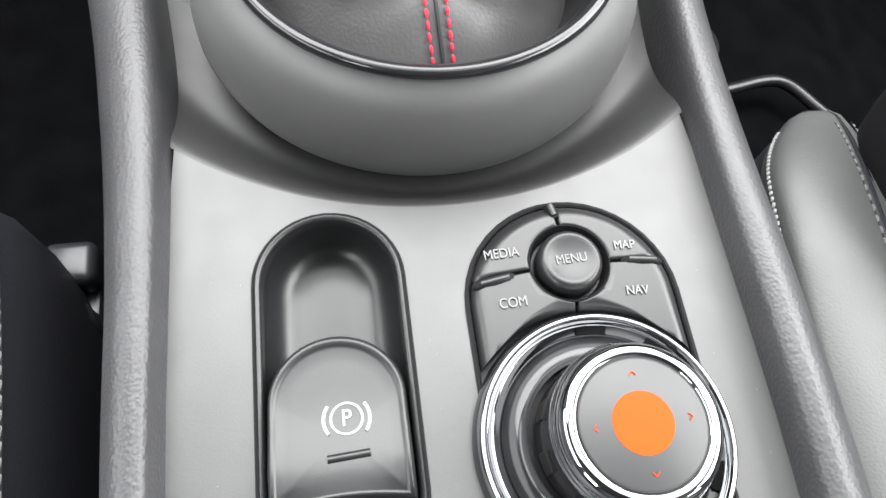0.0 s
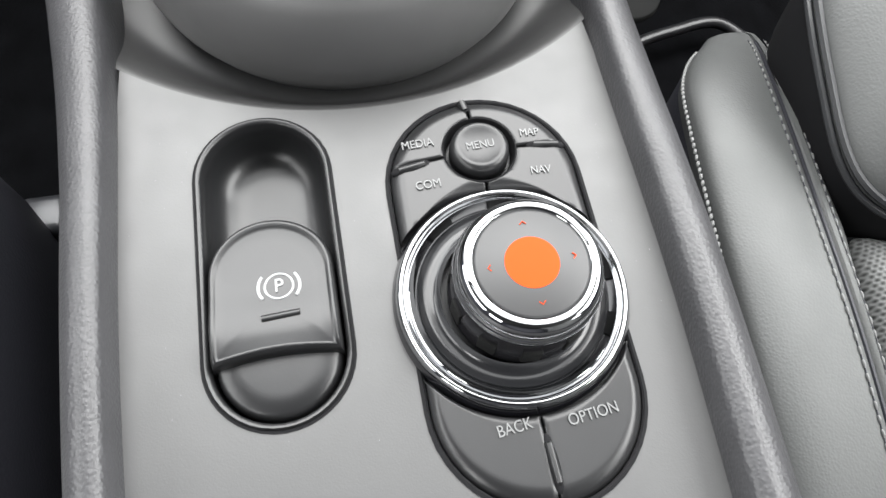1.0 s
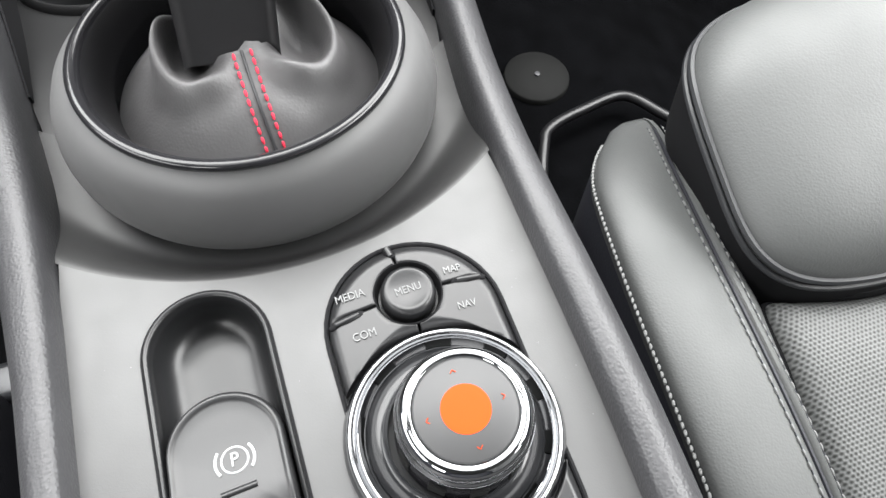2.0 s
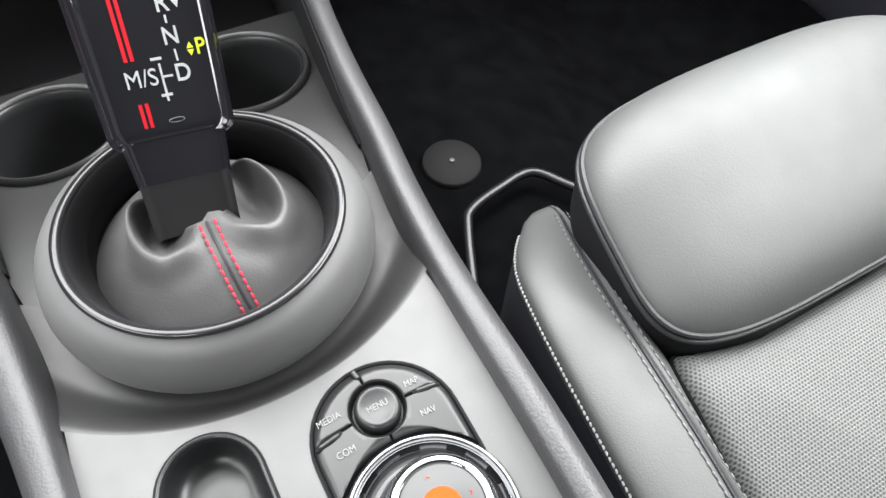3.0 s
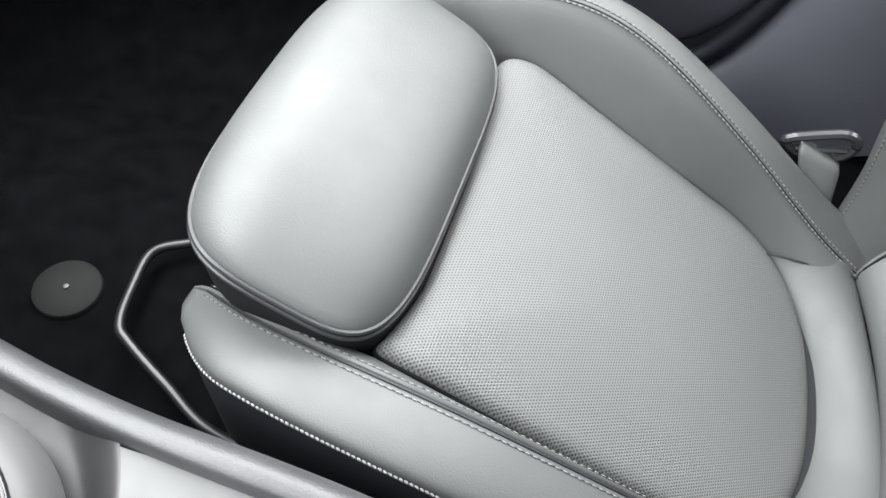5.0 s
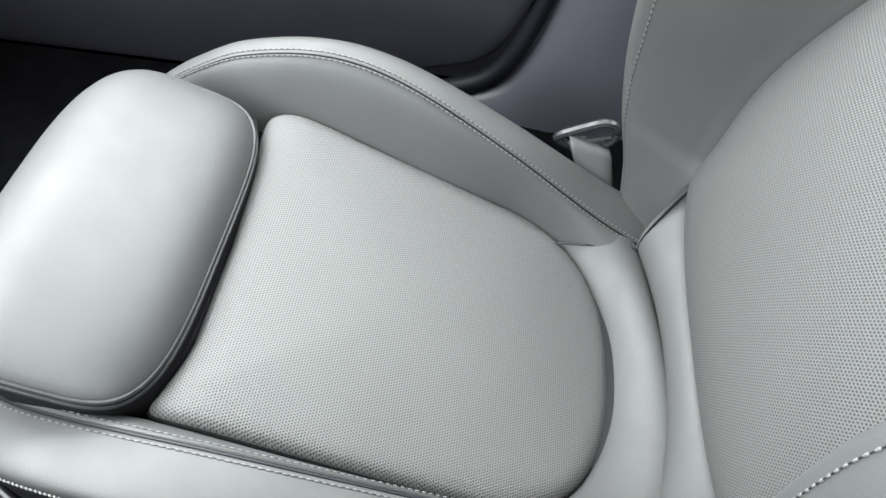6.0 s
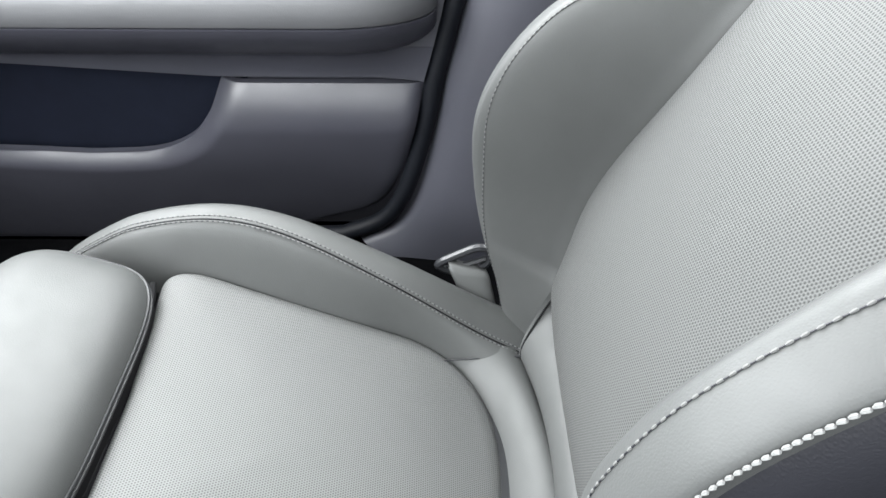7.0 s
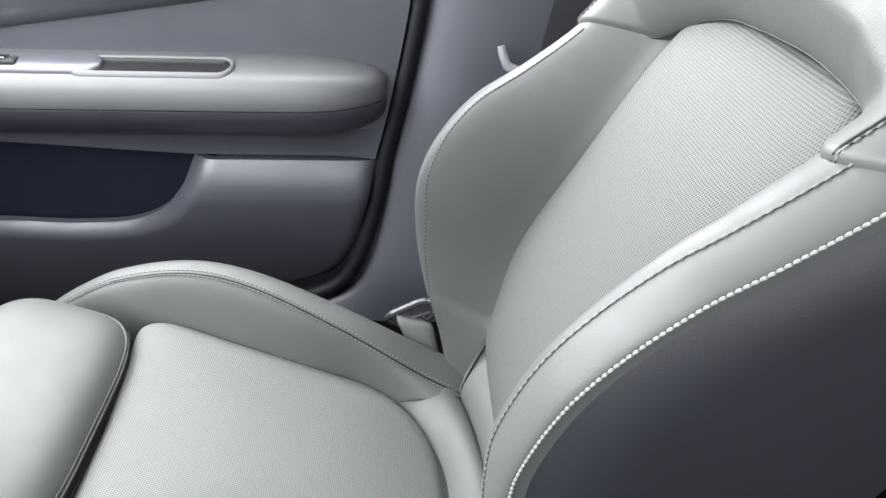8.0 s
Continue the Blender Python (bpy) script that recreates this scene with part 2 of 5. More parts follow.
def sheet(loops, z=0.0, bm=None):
    """A flat sheet bounded by loops; the first is the rim, the others are holes."""
    bm = bm or bmesh.new()
    edges = []
    for loop in loops:
        vs = [bm.verts.new((x, y, z)) for x, y in loop]
        edges += [bm.edges.new((vs[i], vs[(i + 1) % len(vs)])) for i in range(len(vs))]
    bmesh.ops.triangle_fill(bm, use_beauty=True, use_dissolve=False, edges=edges)
    return bm


def thicken(bm, depth):
    """Walls and a bottom below a sheet."""
    r = bmesh.ops.extrude_face_region(bm, geom=list(bm.faces))
    bmesh.ops.translate(bm, verts=[v for v in r["geom"] if isinstance(v, bmesh.types.BMVert)], vec=(0, 0, -depth))
    return bm


def inset_loop(loop, d, cx, cy):
    """Moves a loop about its own outline by d outwards."""
    out = []
    m = len(loop)
    for i in range(m):
        a, b = Vector(loop[i - 1]), Vector(loop[(i + 1) % m])
        t = (b - a)
        if t.length < 1e-9:
            t = Vector((1, 0))
        nrm = Vector((t.y, -t.x)).normalized()
        p = Vector(loop[i])
        if nrm.dot(p - Vector((cx, cy))) < 0:
            nrm = -nrm
        out.append(tuple(p + nrm * d))
    return out


def rim(loop, profile, cx, cy, closed_profile=True):
    """A moulding that follows a loop: profile of (outwards, z)."""
    bm = bmesh.new()
    rings = [[(x, y, z) for x, y in inset_loop(loop, d, cx, cy)] for d, z in profile]
    if closed_profile:
        rings.append(rings[0])
    skin(bm, rings, True, False)
    bmesh.ops.remove_doubles(bm, verts=bm.verts, dist=1e-7)
    return bm


def box(a, b, bevel=0.0, seg=2, bm=None):
    bm = bm or bmesh.new()
    m = Matrix.Translation((Vector(a) + Vector(b)) / 2) @ Matrix.Diagonal([abs(q - p) for p, q in zip(a, b)] + [1])
    r = bmesh.ops.create_cube(bm, size=1, matrix=m)
    if bevel:
        es = list({e for v in r["verts"] for e in v.link_edges})
        bmesh.ops.bevel(bm, geom=es, offset=bevel, segments=seg, affect="EDGES", profile=0.5)
    return bm


def letters(text, size, m, mat, parent, name="lettering", depth=0.0002, bold=False):
    cu = bpy.data.curves.new("lettering", "FONT")
    cu.body, cu.size, cu.align_x, cu.align_y, cu.extrude = text, size, "CENTER", "CENTER", depth
    cu.offset = 0.012 * size if bold else 0.0
    tmp = bpy.data.objects.new("tmp", cu)
    me = bpy.data.meshes.new_from_object(tmp)
    bpy.data.objects.remove(tmp)
    bm = bmesh.new()
    bm.from_mesh(me)
    bpy.data.meshes.remove(me)
    bmesh.ops.transform(bm, matrix=m @ Matrix.Diagonal((0.86, 1, 1, 1)), verts=bm.verts)
    return part(name, bm, mat, parent, "", False)


def lerp(a, b, t):
    return a + (b - a) * t


def interp(x, xs, ys):
    return float(np.interp(x, xs, ys))


def smooth(x, xs, ys):
    """Smooth curve through given values."""
    if x <= xs[0]:
        return ys[0]
    if x >= xs[-1]:
        return ys[-1]
    i = int(np.searchsorted(xs, x)) - 1
    i = max(0, min(i, len(xs) - 2))
    t = (x - xs[i]) / (xs[i + 1] - xs[i])
    def slope(k):
        if k == 0 or k == len(xs) - 1:
            return 0 if len(xs) < 2 else (ys[1] - ys[0]) / (xs[1] - xs[0]) if k == 0 else (ys[-1] - ys[-2]) / (xs[-1] - xs[-2])
        return (ys[k + 1] - ys[k - 1]) / (xs[k + 1] - xs[k - 1])
    h = xs[i + 1] - xs[i]
    a, b, ma, mb = ys[i], ys[i + 1], slope(i) * h, slope(i + 1) * h
    return (2 * t ** 3 - 3 * t * t + 1) * a + (t ** 3 - 2 * t * t + t) * ma + (3 * t * t - 2 * t ** 3) * b + (t ** 3 - t * t) * mb


# ---- the car's shell ----
FLOOR = -0.20
bm = bmesh.new()
for i in range(41):
    for j in range(61):
        x, y = -0.86 + i * 0.04075, -1.0 + j * 0.035
        bm.verts.new((x, y, FLOOR - 0.065 * min(1, max(0, (x - 0.28) / 0.16)) + 0.003 * noise.noise((x * 14, y * 14, 0)) + (max(0, y - 0.62) * 0.7)))
bm.verts.ensure_lookup_table()
for i in range(40):
    for j in range(60):
        k = i * 61 + j
        bm.faces.new([bm.verts[q] for q in (k, k + 61, k + 62, k + 1)])
thicken(bm, 0.03)
solid("floor", bm, CARPET, "black carpeted car floor", "floor", "structure")

for name, x0, x1 in (("wall_east", 0.86, 0.90), ("wall_west", -0.96, -0.92)):
    bm = box((x0, -1.1, -0.3), (x1, 1.25, 0.34))
    for y0, y1 in ((-1.1, -1.0), (-0.62, -0.50), (0.62, 1.25)):
        box((x0, y0, 0.34), (x1, y1, 0.74), bm=bm)
    solid(name, bm, PILLAR, "dark side wall of the car with window openings", "wall", "structure", False)
solid("wall_south", box((-0.92, -1.1, -0.3), (0.86, -1.06, 0.74)), PILLAR, "dark rear wall of the cabin", "wall", "structure", False)
solid("wall_north", box((-0.92, 1.2, -0.3), (0.86, 1.25, 0.38)), BLACK, "dark front bulkhead of the cabin", "wall", "structure", False)
bm = box((-0.92, -1.1, 0.74), (0.86, -0.11, 0.78))
box((-0.92, 0.18, 0.74), (0.86, 0.22, 0.78), bm=bm)
box((-0.92, -0.11, 0.74), (-0.40, 0.18, 0.78), bm=bm)
box((0.40, -0.11, 0.74), (0.86, 0.18, 0.78), bm=bm)
solid("ceiling", bm, ROOF, "dark roof lining with a glass roof opening", "ceiling", "structure", False)
bm = bmesh.new()
prof = [(0.50, 0.10), (0.48, 0.17), (0.50, 0.26), (0.56, 0.31), (0.80, 0.33), (1.2, 0.34), (1.2, 0.02), (0.62, 0.02)]
skin(bm, [[(x, y, z) for y, z in prof] for x in (-0.92, 0.86)])
box((-0.15, 0.44, 0.0), (0.09, 0.62, 0.30), 0.02, bm=bm)
solid("dashboard", bm, BLACK, "plain dark dashboard over the footwells", "dashboard", "structure", False)

# ---- centre console ----
CX = -0.033
console = thing("center_console", (CX, 0.0, FLOOR), "grey satin plastic car centre console with grained side rails", "console")
HALF = 0.0855
ARC_C, ARC_R = 0.2225, 0.1445
RING_Y = 0.174
P_LOOP = stadium(-0.0712, 0.0223, -0.0305, 0.0765)
M_LOOP = stadium(0.0005, 0.0330, -0.0640, 0.0750)
def rail_flare(y):
    """How far the rails spread towards the front."""
    return smooth(y, [-0.3, -0.10, 0.0, 0.10, 0.15, 0.20, 0.25, 0.30, 0.35, 0.40, 0.50], [-0.015, -0.005, 0.0, 0.001, 0.0045, 0.0110, 0.0160, 0.0230, 0.0315, 0.0390, 0.0540])


a0 = math.acos(HALF / ARC_R)
arc = [(CX - ARC_R * math.cos(a0 + (math.pi - 2 * a0) * k / 40), ARC_C - ARC_R * math.sin(a0 + (math.pi - 2 * a0) * k / 40)) for k in range(41)]
outline = arc[::-1] + [(CX - HALF - rail_flare(y), y) for y in (0.09, 0.05, 0.0, -0.05, -0.1, -0.15, -0.2)] + [(CX + HALF + rail_flare(y), y) for y in (-0.2, -0.15, -0.1, -0.05, 0.0, 0.05, 0.09)]
BRAKE_SHIFT = Vector((-0.0013, 0.0015, 0.0))
part("top_panel", thicken(sheet([outline, [(x + BRAKE_SHIFT.x, y + BRAKE_SHIFT.y) for x, y in P_LOOP], M_LOOP]), 0.003), SATIN, console, "satin grey flat panel")


# hollow around the gear surround, its shade put into a darker colour
bm = bmesh.new()
rings = []
for k in range(25):
    t = (k / 24) ** 1.5
    r = lerp(ARC_R, 0.076, t)
    cy = lerp(ARC_C, RING_Y, t)
    q = min(1, t / 0.72)
    z = -0.0150 * q * q * (3 - 2 * q)
    ring = []
    for i in range(97):
        a = math.pi + math.pi * i / 96
        x = CX + r * math.cos(a)
        y = cy + r * math.sin(a)
        side_x = HALF + 0.003 + rail_flare(y)
        ring.append((max(CX - side_x, min(CX + side_x, x)), y, z))
    rings.append(ring)
skin(bm, rings, False, False)
thicken(bm, 0.003)
part("surround_hollow", bm, RECESS_SHADE, console, flat_angle=80)
CUPS = ((CX - 0.0615, 0.314), (CX + 0.0590, 0.313))


def tray_drop(bm):
    """The tray falls towards the front of the car."""
    for v in bm.verts:
        v.co.z -= 0.175 * max(0.0, v.co.y - 0.2)
    return bm


cup_loops = [[(cx + 0.042 * math.cos(2 * math.pi * i / 48), cy + 0.042 * math.sin(2 * math.pi * i / 48)) for i in range(48)] for cx, cy in CUPS]
rim_front = [(CX - HALF - 0.004, 0.172), (CX, 0.172), (CX + HALF + 0.004, 0.172), (CX + HALF + 0.010, 0.20), (CX + HALF + 0.015, 0.25), (CX + HALF + 0.028, 0.32), (CX + HALF + 0.034, 0.37), (CX - HALF - 0.034, 0.37), (CX - HALF - 0.028, 0.32), (CX - HALF - 0.015, 0.25), (CX - HALF - 0.010, 0.20)]
part("cup_tray", tray_drop(thicken(sheet([rim_front] + cup_loops, -0.0152), 0.003)), TRAY_SHADED, console, "tray round the cup holders, darkened for shade")
for cx, cy in CUPS:
    part("cup_rim", tray_drop(lathe([(0.0465, -0.0152), (0.0462, -0.0118), (0.0446, -0.0102), (0.0430, -0.0108), (0.0420, -0.0130), (0.0422, -0.0170)], cx, cy, 56, close=True)), TRAY_SHADED, console, "raised grey cup holder rim", flat_angle=60)
    part("cup_well", tray_drop(lathe([(0.0424, -0.017), (0.0424, -0.0135), (0.0412, -0.0128), (0.0400, -0.0145), (0.0390, -0.020), (0.037, -0.08), (0.035, -0.11), (0.003, -0.112), (0.003, -0.116), (0.040, -0.116)], cx, cy, 56, close=True)), WELL, console, "dark round cup holder well", flat_angle=60)
part("front_tray", box((CX - 0.14, 0.372, -0.17), (CX + 0.14, 0.60, -0.125), 0.008), SKIRT, console)
for k in range(5):
    part("tray_rib", box((CX - 0.11, 0.380 + k * 0.02, -0.126), (CX + 0.0, 0.388 + k * 0.02, -0.121), 0.001), WELL, console)

# fine dust on the panel and the key field
rng = random.Random(4)
bm = bmesh.new()
placed = 0
while placed < 150:
    x, y = rng.uniform(CX - HALF + 0.003, CX + HALF - 0.003), rng.uniform(-0.15, 0.075)
    if math.hypot(x, y) < 0.039 or abs(x + 0.0712) < 0.0235 and -0.032 < y < 0.078 or abs(x) < 0.035 and -0.066 < y < 0.077:
        continue
    r = 0.00009 * rng.uniform(0.5, 1.6)
    ends = [bm.verts.new((x + r * math.cos(a) * rng.uniform(0.7, 1.6), y + r * math.sin(a), 0.0001)) for a in (0, 1.57, 3.14, 4.71)]
    top = bm.verts.new((x, y, 0.0001 + r))
    for a, b in zip(ends, ends[1:] + ends[:1]):
        bm.faces.new((a, b, top))
    placed += 1
part("dust", bm, PALE, console, "pale dust specks", kind="stuff")

# side rails
RAIL = [(0.000, -0.004), (0.0006, 0.004), (0.0014, 0.0092), (0.0030, 0.0118), (0.0060, 0.0124), (0.0110, 0.0108), (0.0150, 0.0070), (0.0175, 0.001), (0.0205, -0.02), (0.024, -0.08), (0.028, -0.235), (0.010, -0.235), (0.000, -0.08)]
for side in (1, -1):
    bm = bmesh.new()
    rings = []
    ys = [-0.24 + k * 0.0125 for k in range(54)]
    for y in ys:
        flare = rail_flare(y)
        drop = 0.0 if y < 0.1 else -0.02 * (y - 0.1)
        rings.append([(CX + side * (HALF - 0.0005 + dx * (interp(y, [0.05, 0.15, 0.30], [1.1, 1.0, 0.86]) if side > 0 else interp(y, [-0.10, 0.0, 0.055, 0.12, 0.2], [0.85, 0.93, 1.02, 1.25, 1.4])) * (1 + 0.15 * min(1, max(0, y - 0.1) / 0.3)) + flare), y, z + drop) for dx, z in RAIL])
    skin(bm, rings)
    part("side_rail", bm, GRAIN, console, "grained dark grey rail", flat_angle=60)

# dark liners inside the rails beside the cup tray
for side in (1, -1):
    bm = bmesh.new()
    rings = []
    for k in range(26):
        y = 0.205 + k * 0.0125
        x, top = HALF - 0.0018 + rail_flare(y), 0.004 - 0.02 * (y - 0.1)
        rings.append([(CX + side * x, y, -0.16), (CX + side * x, y, top * min(1, k / 5) - 0.012 * (1 - min(1, k / 5))), (CX + side * (x + 0.001), y, top * min(1, k / 5) - 0.012 * (1 - min(1, k / 5))), (CX + side * (x + 0.001), y, -0.16)])
    skin(bm, rings)
    part("tray_liner", bm, SKIRT, console, "dark tray side liner", flat_angle=50)

# gear surround
part("gear_surround", ring_tilt(lathe([(0.0775, -0.024), (0.0785, -0.014), (0.0806, -0.0085), (0.0813, -0.003), (0.0806, 0.004), (0.0775, 0.0150), (0.0730, 0.0245), (0.0675, 0.0310), (0.0625, 0.0338), (0.0600, 0.030), (0.0600, -0.012)], CX, RING_Y, 96, close=True, shear=0.31)), SATIN_LIT, console, "rounded satin grey ring in a brightened tone", flat_angle=70)
part("gear_surround_trim", ring_tilt(lathe([(0.0630, 0.0320), (0.0643, 0.0345), (0.0640, 0.0362), (0.0628, 0.0374), (0.0610, 0.0375), (0.0594, 0.0364), (0.0583, 0.0335), (0.0572, 0.0220), (0.0550, 0.0080), (0.0550, -0.004), (0.0600, -0.004)], CX, RING_Y, 96, close=True, shear=0.31)), TRIM, console, "gloss black inner trim ring", flat_angle=60)

# parking brake switch
brake = thing("parking_brake_switch", (-0.0712, 0.02, 0.0), "black electric parking brake switch in an oval well", "switch")
PC = (-0.0712, 0.023)
part("bezel_gap", rim(P_LOOP, [(0.0006, -0.004), (0.0006, 0.0003), (-0.0006, 0.0004), (-0.0006, -0.004)], *PC), SKIRT, brake)
part("bezel", rim(P_LOOP, [(-0.0003, -0.004), (-0.0003, 0.0008), (-0.0008, 0.0015), (-0.0016, 0.0014), (-0.0022, 0.0006), (-0.0024, -0.004)], *PC), BUTTON, brake, "dark oval bezel", flat_angle=60)
bm = bmesh.new()
rings = []
for k in range(16):
    q = k / 15
    d, z = lerp(-0.0022, -0.0165, q ** 2.2), -0.001 - 0.0175 * math.sin(q * math.pi / 2) ** 0.8
    rings.append([(x, y, z) for x, y in inset_loop(P_LOOP, d, *PC)])
skin(bm, rings, True, False)
bm.faces.new(bm.verts[-len(P_LOOP):])
part("well", bm, WELL, brake, "smooth dark finger well", flat_angle=70)
# lower fixed cover
low = stadium(-0.0712, 0.0190, -0.0272, 0.03)
bm = bmesh.new()
rings = []
for s, z in ((1.0, -0.012), (1.0, -0.003), (0.97, -0.0008), (0.90, 0.0006), (0.6, 0.0012), (0.15, 0.0014)):
    rings.append([(-0.0712 + (x + 0.0712) * s, lerp(-0.008, min(y, 0.0), s) if y < 0.0 else lerp(-0.008, 0.0, s), z) for x, y in low])
skin(bm, rings)
bmesh.ops.remove_doubles(bm, verts=bm.verts, dist=1e-6)
part("lower_cover", bm, BUTTON, brake, "", flat_angle=60)
# lifting button: round top end, straight lower edge
bm = bmesh.new()
btn = [(-0.0712 + 0.0192 * math.cos(math.pi * k / 24), 0.0185 + 0.0185 * math.sin(math.pi * k / 24)) for k in range(25)] + [(-0.0904, y) for y in (0.010, 0.001, -0.008)] + [(-0.0904 + 0.0384 * k / 8, -0.0105 + 0.0016 * math.sin(math.pi * k / 8)) for k in range(9)] + [(-0.0520, y) for y in (-0.008, 0.001, 0.010)]
bcx, bcy = -0.0712, 0.008
def button_z(y):
    return smooth(y, [-0.0110, -0.0095, -0.0065, -0.0030, 0.004, 0.014, 0.038], [0.0026, 0.0046, 0.0062, 0.0067, 0.0058, 0.0036, 0.0024])


rings = []
for s, z in ((0.98, -0.020), (1.0, -0.010), (1.0, -0.0030), (0.985, -0.0012), (0.955, 0.0002), (0.915, 0.0004), (0.885, -0.0004), (0.85, -0.0006), (0.7, -0.0006), (0.5, -0.0006), (0.3, -0.0006), (0.1, -0.0006)):
    ring = []
    for x, y in btn:
        py = bcy + (y - bcy) * s
        ring.append((bcx + (x - bcx) * s, py, z + (button_z(py) if z > -0.005 else 0)))
    rings.append(ring)
skin(bm, rings)
button = part("brake_button", bm, BUTTON, brake, "soft-edged black lifting button", flat_angle=70)
def on_button(x, y, lift=0.0001):
    return (x, y, button_z(y) - 0.0006 + lift)


bm = bmesh.new()
tube([on_button(-0.0690 + 0.0043 * math.cos(2 * math.pi * k / 32), 0.0125 + 0.0043 * math.sin(2 * math.pi * k / 32)) for k in range(32)], 0.00036, 6, bm, True)
for s in (1, -1):
    tube([on_button(-0.0690 + s * 0.0063 * math.cos(a), 0.0125 + 0.0063 * math.sin(a)) for a in [radians(-38 + 76 * k / 12) for k in range(13)]], 0.00050, 6, bm)
part("brake_symbol", bm, WHITE, button, "white brake symbol")
letters("P", 0.0066, pose(-0.0690, 0.0125, on_button(0, 0.0125, 0.0003)[2], -9, 0, 0), WHITE, button)
slot = part("lamp_slot", tube([on_button(-0.0747, 0.0020, -0.0007), on_button(-0.0690, 0.0023, -0.0007), on_button(-0.0633, 0.0026, -0.0007)], 0.00135, 10), WELL, button, "dark slot")
part("indicator_lamp", tube([on_button(-0.0744, 0.0020, -0.0002), on_button(-0.0690, 0.0023, -0.0002), on_button(-0.0636, 0.0026, -0.0002)], 0.0011, 10), BUTTON, button, "unlit slot lamp")

brake.location += BRAKE_SHIFT

# ---- infotainment controller ----
ctrl = thing("infotainment_controller", (0, 0, 0), "black rotary infotainment controller with chrome rings and shortcut keys", "controller")
part("gasket", rim(M_LOOP, [(0.0006, -0.004), (0.0006, 0.0004), (-0.0004, 0.0007), (-0.0010, 0.0002), (-0.0010, -0.004)], 0, 0), SKIRT, ctrl)
part("key_base", thicken(sheet([inset_loop(M_LOOP, -0.0008, 0, 0)], -0.0035), 0.004), BLACK, ctrl)
MENU = (0.0008, 0.0535)


def oval_reach(cx, cy, a):
    """Distance from a point inside the oval to its edge in direction a."""
    lo, hi = 0.0, 0.16
    for _ in range(40):
        m = (lo + hi) / 2
        x, y = cx + m * math.cos(a), cy + m * math.sin(a)
        yy = min(max(y, -0.064 + 0.033), 0.075 - 0.033)
        if math.hypot(x - 0.0005, y - yy) < 0.0330 - 0.0013:
            lo = m
        else:
            hi = m
    return lo


def ring_reach(cx, cy, a):
    """Distance from a point above the knob to the ring's outer gap."""
    bx, r = cx * math.cos(a) + cy * math.sin(a), 0.0380
    disc = bx * bx - (cx * cx + cy * cy - r * r)
    return -bx - math.sqrt(disc) if disc > 0 and bx < 0 else 1.0


def key_plate(name, centre, a0, a1, r0, limit, label=""):
    """A shortcut key with soft edges: a sector round centre from r0 to the oval's edge."""
    bm = bmesh.new()
    na, nr, gap = 56, 22, 0.00042
    cols = []
    for i in range(na + 1):
        u = i / na
        col = []
        for j in range(nr + 1):
            v = j / nr
            a = radians(lerp(a0, a1, u))
            ra = min(oval_reach(*centre, a), limit(*centre, a) if limit else 1.0)
            r = lerp(r0, max(ra, r0 + 0.0004), v)
            ga = gap / max(r, 0.004)
            a = lerp(radians(a0) + ga, radians(a1) - ga, u)
            ra = min(oval_reach(*centre, a), limit(*centre, a) if limit else 1.0)
            r = lerp(r0, max(ra, r0 + 0.0004), v)
            side = min(u, 1 - u) * radians(abs(a1 - a0)) * r
            e_in, e_out = r - r0, max(ra, r0 + 0.0004) - r
            z = 0.0030 - 0.0026 * max(0, 1 - e_out / 0.0052) ** 2 - 0.0006 * max(0, 1 - min(side, e_in, e_out) / 0.0006) ** 2
            col.append(bm.verts.new((centre[0] + r * math.cos(a), centre[1] + r * math.sin(a), z)))
        cols.append(col)
    for c, d in zip(cols, cols[1:]):
        for j in range(nr):
            bm.faces.new((c[j], d[j], d[j + 1], c[j + 1]))
    thicken(bm, 0.0045)
    return part(name, bm, BUTTON, ctrl, label, flat_angle=50)


key_media = key_plate("media_key", MENU, 94, 186, 0.0126, None)
key_map = key_plate("map_key", MENU, -3, 94, 0.0126, None)
key_com = key_plate("com_key", MENU, 186, 269, 0.0126, ring_reach)
key_nav = key_plate("nav_key", MENU, 269, 357, 0.0126, ring_reach)
key_back = key_plate("back_key", (0, 0), 211, 270, 0.0380, None)
key_option = key_plate("option_key", (0, 0), 270, 329, 0.0380, None)
TZ = 0.0034
for text, x, y, size, key, rz in (("MEDIA", -0.0200, 0.0580, 0.0044, key_media, 2), ("MAP", 0.0190, 0.0572, 0.0040, key_map, -3), ("COM", -0.0190, 0.0420, 0.0044, key_com, 2), ("NAV", 0.0195, 0.0420, 0.0040, key_nav, -3), ("BACK", -0.0085, -0.0400, 0.0048, key_back, 6), ("OPTION", 0.0150, -0.0400, 0.0048, key_option, 6)):
    letters(text, size, pose(x, y, TZ, 0, 0, rz), DIM if text in ("MAP", "NAV") else KEYPRINT, key)
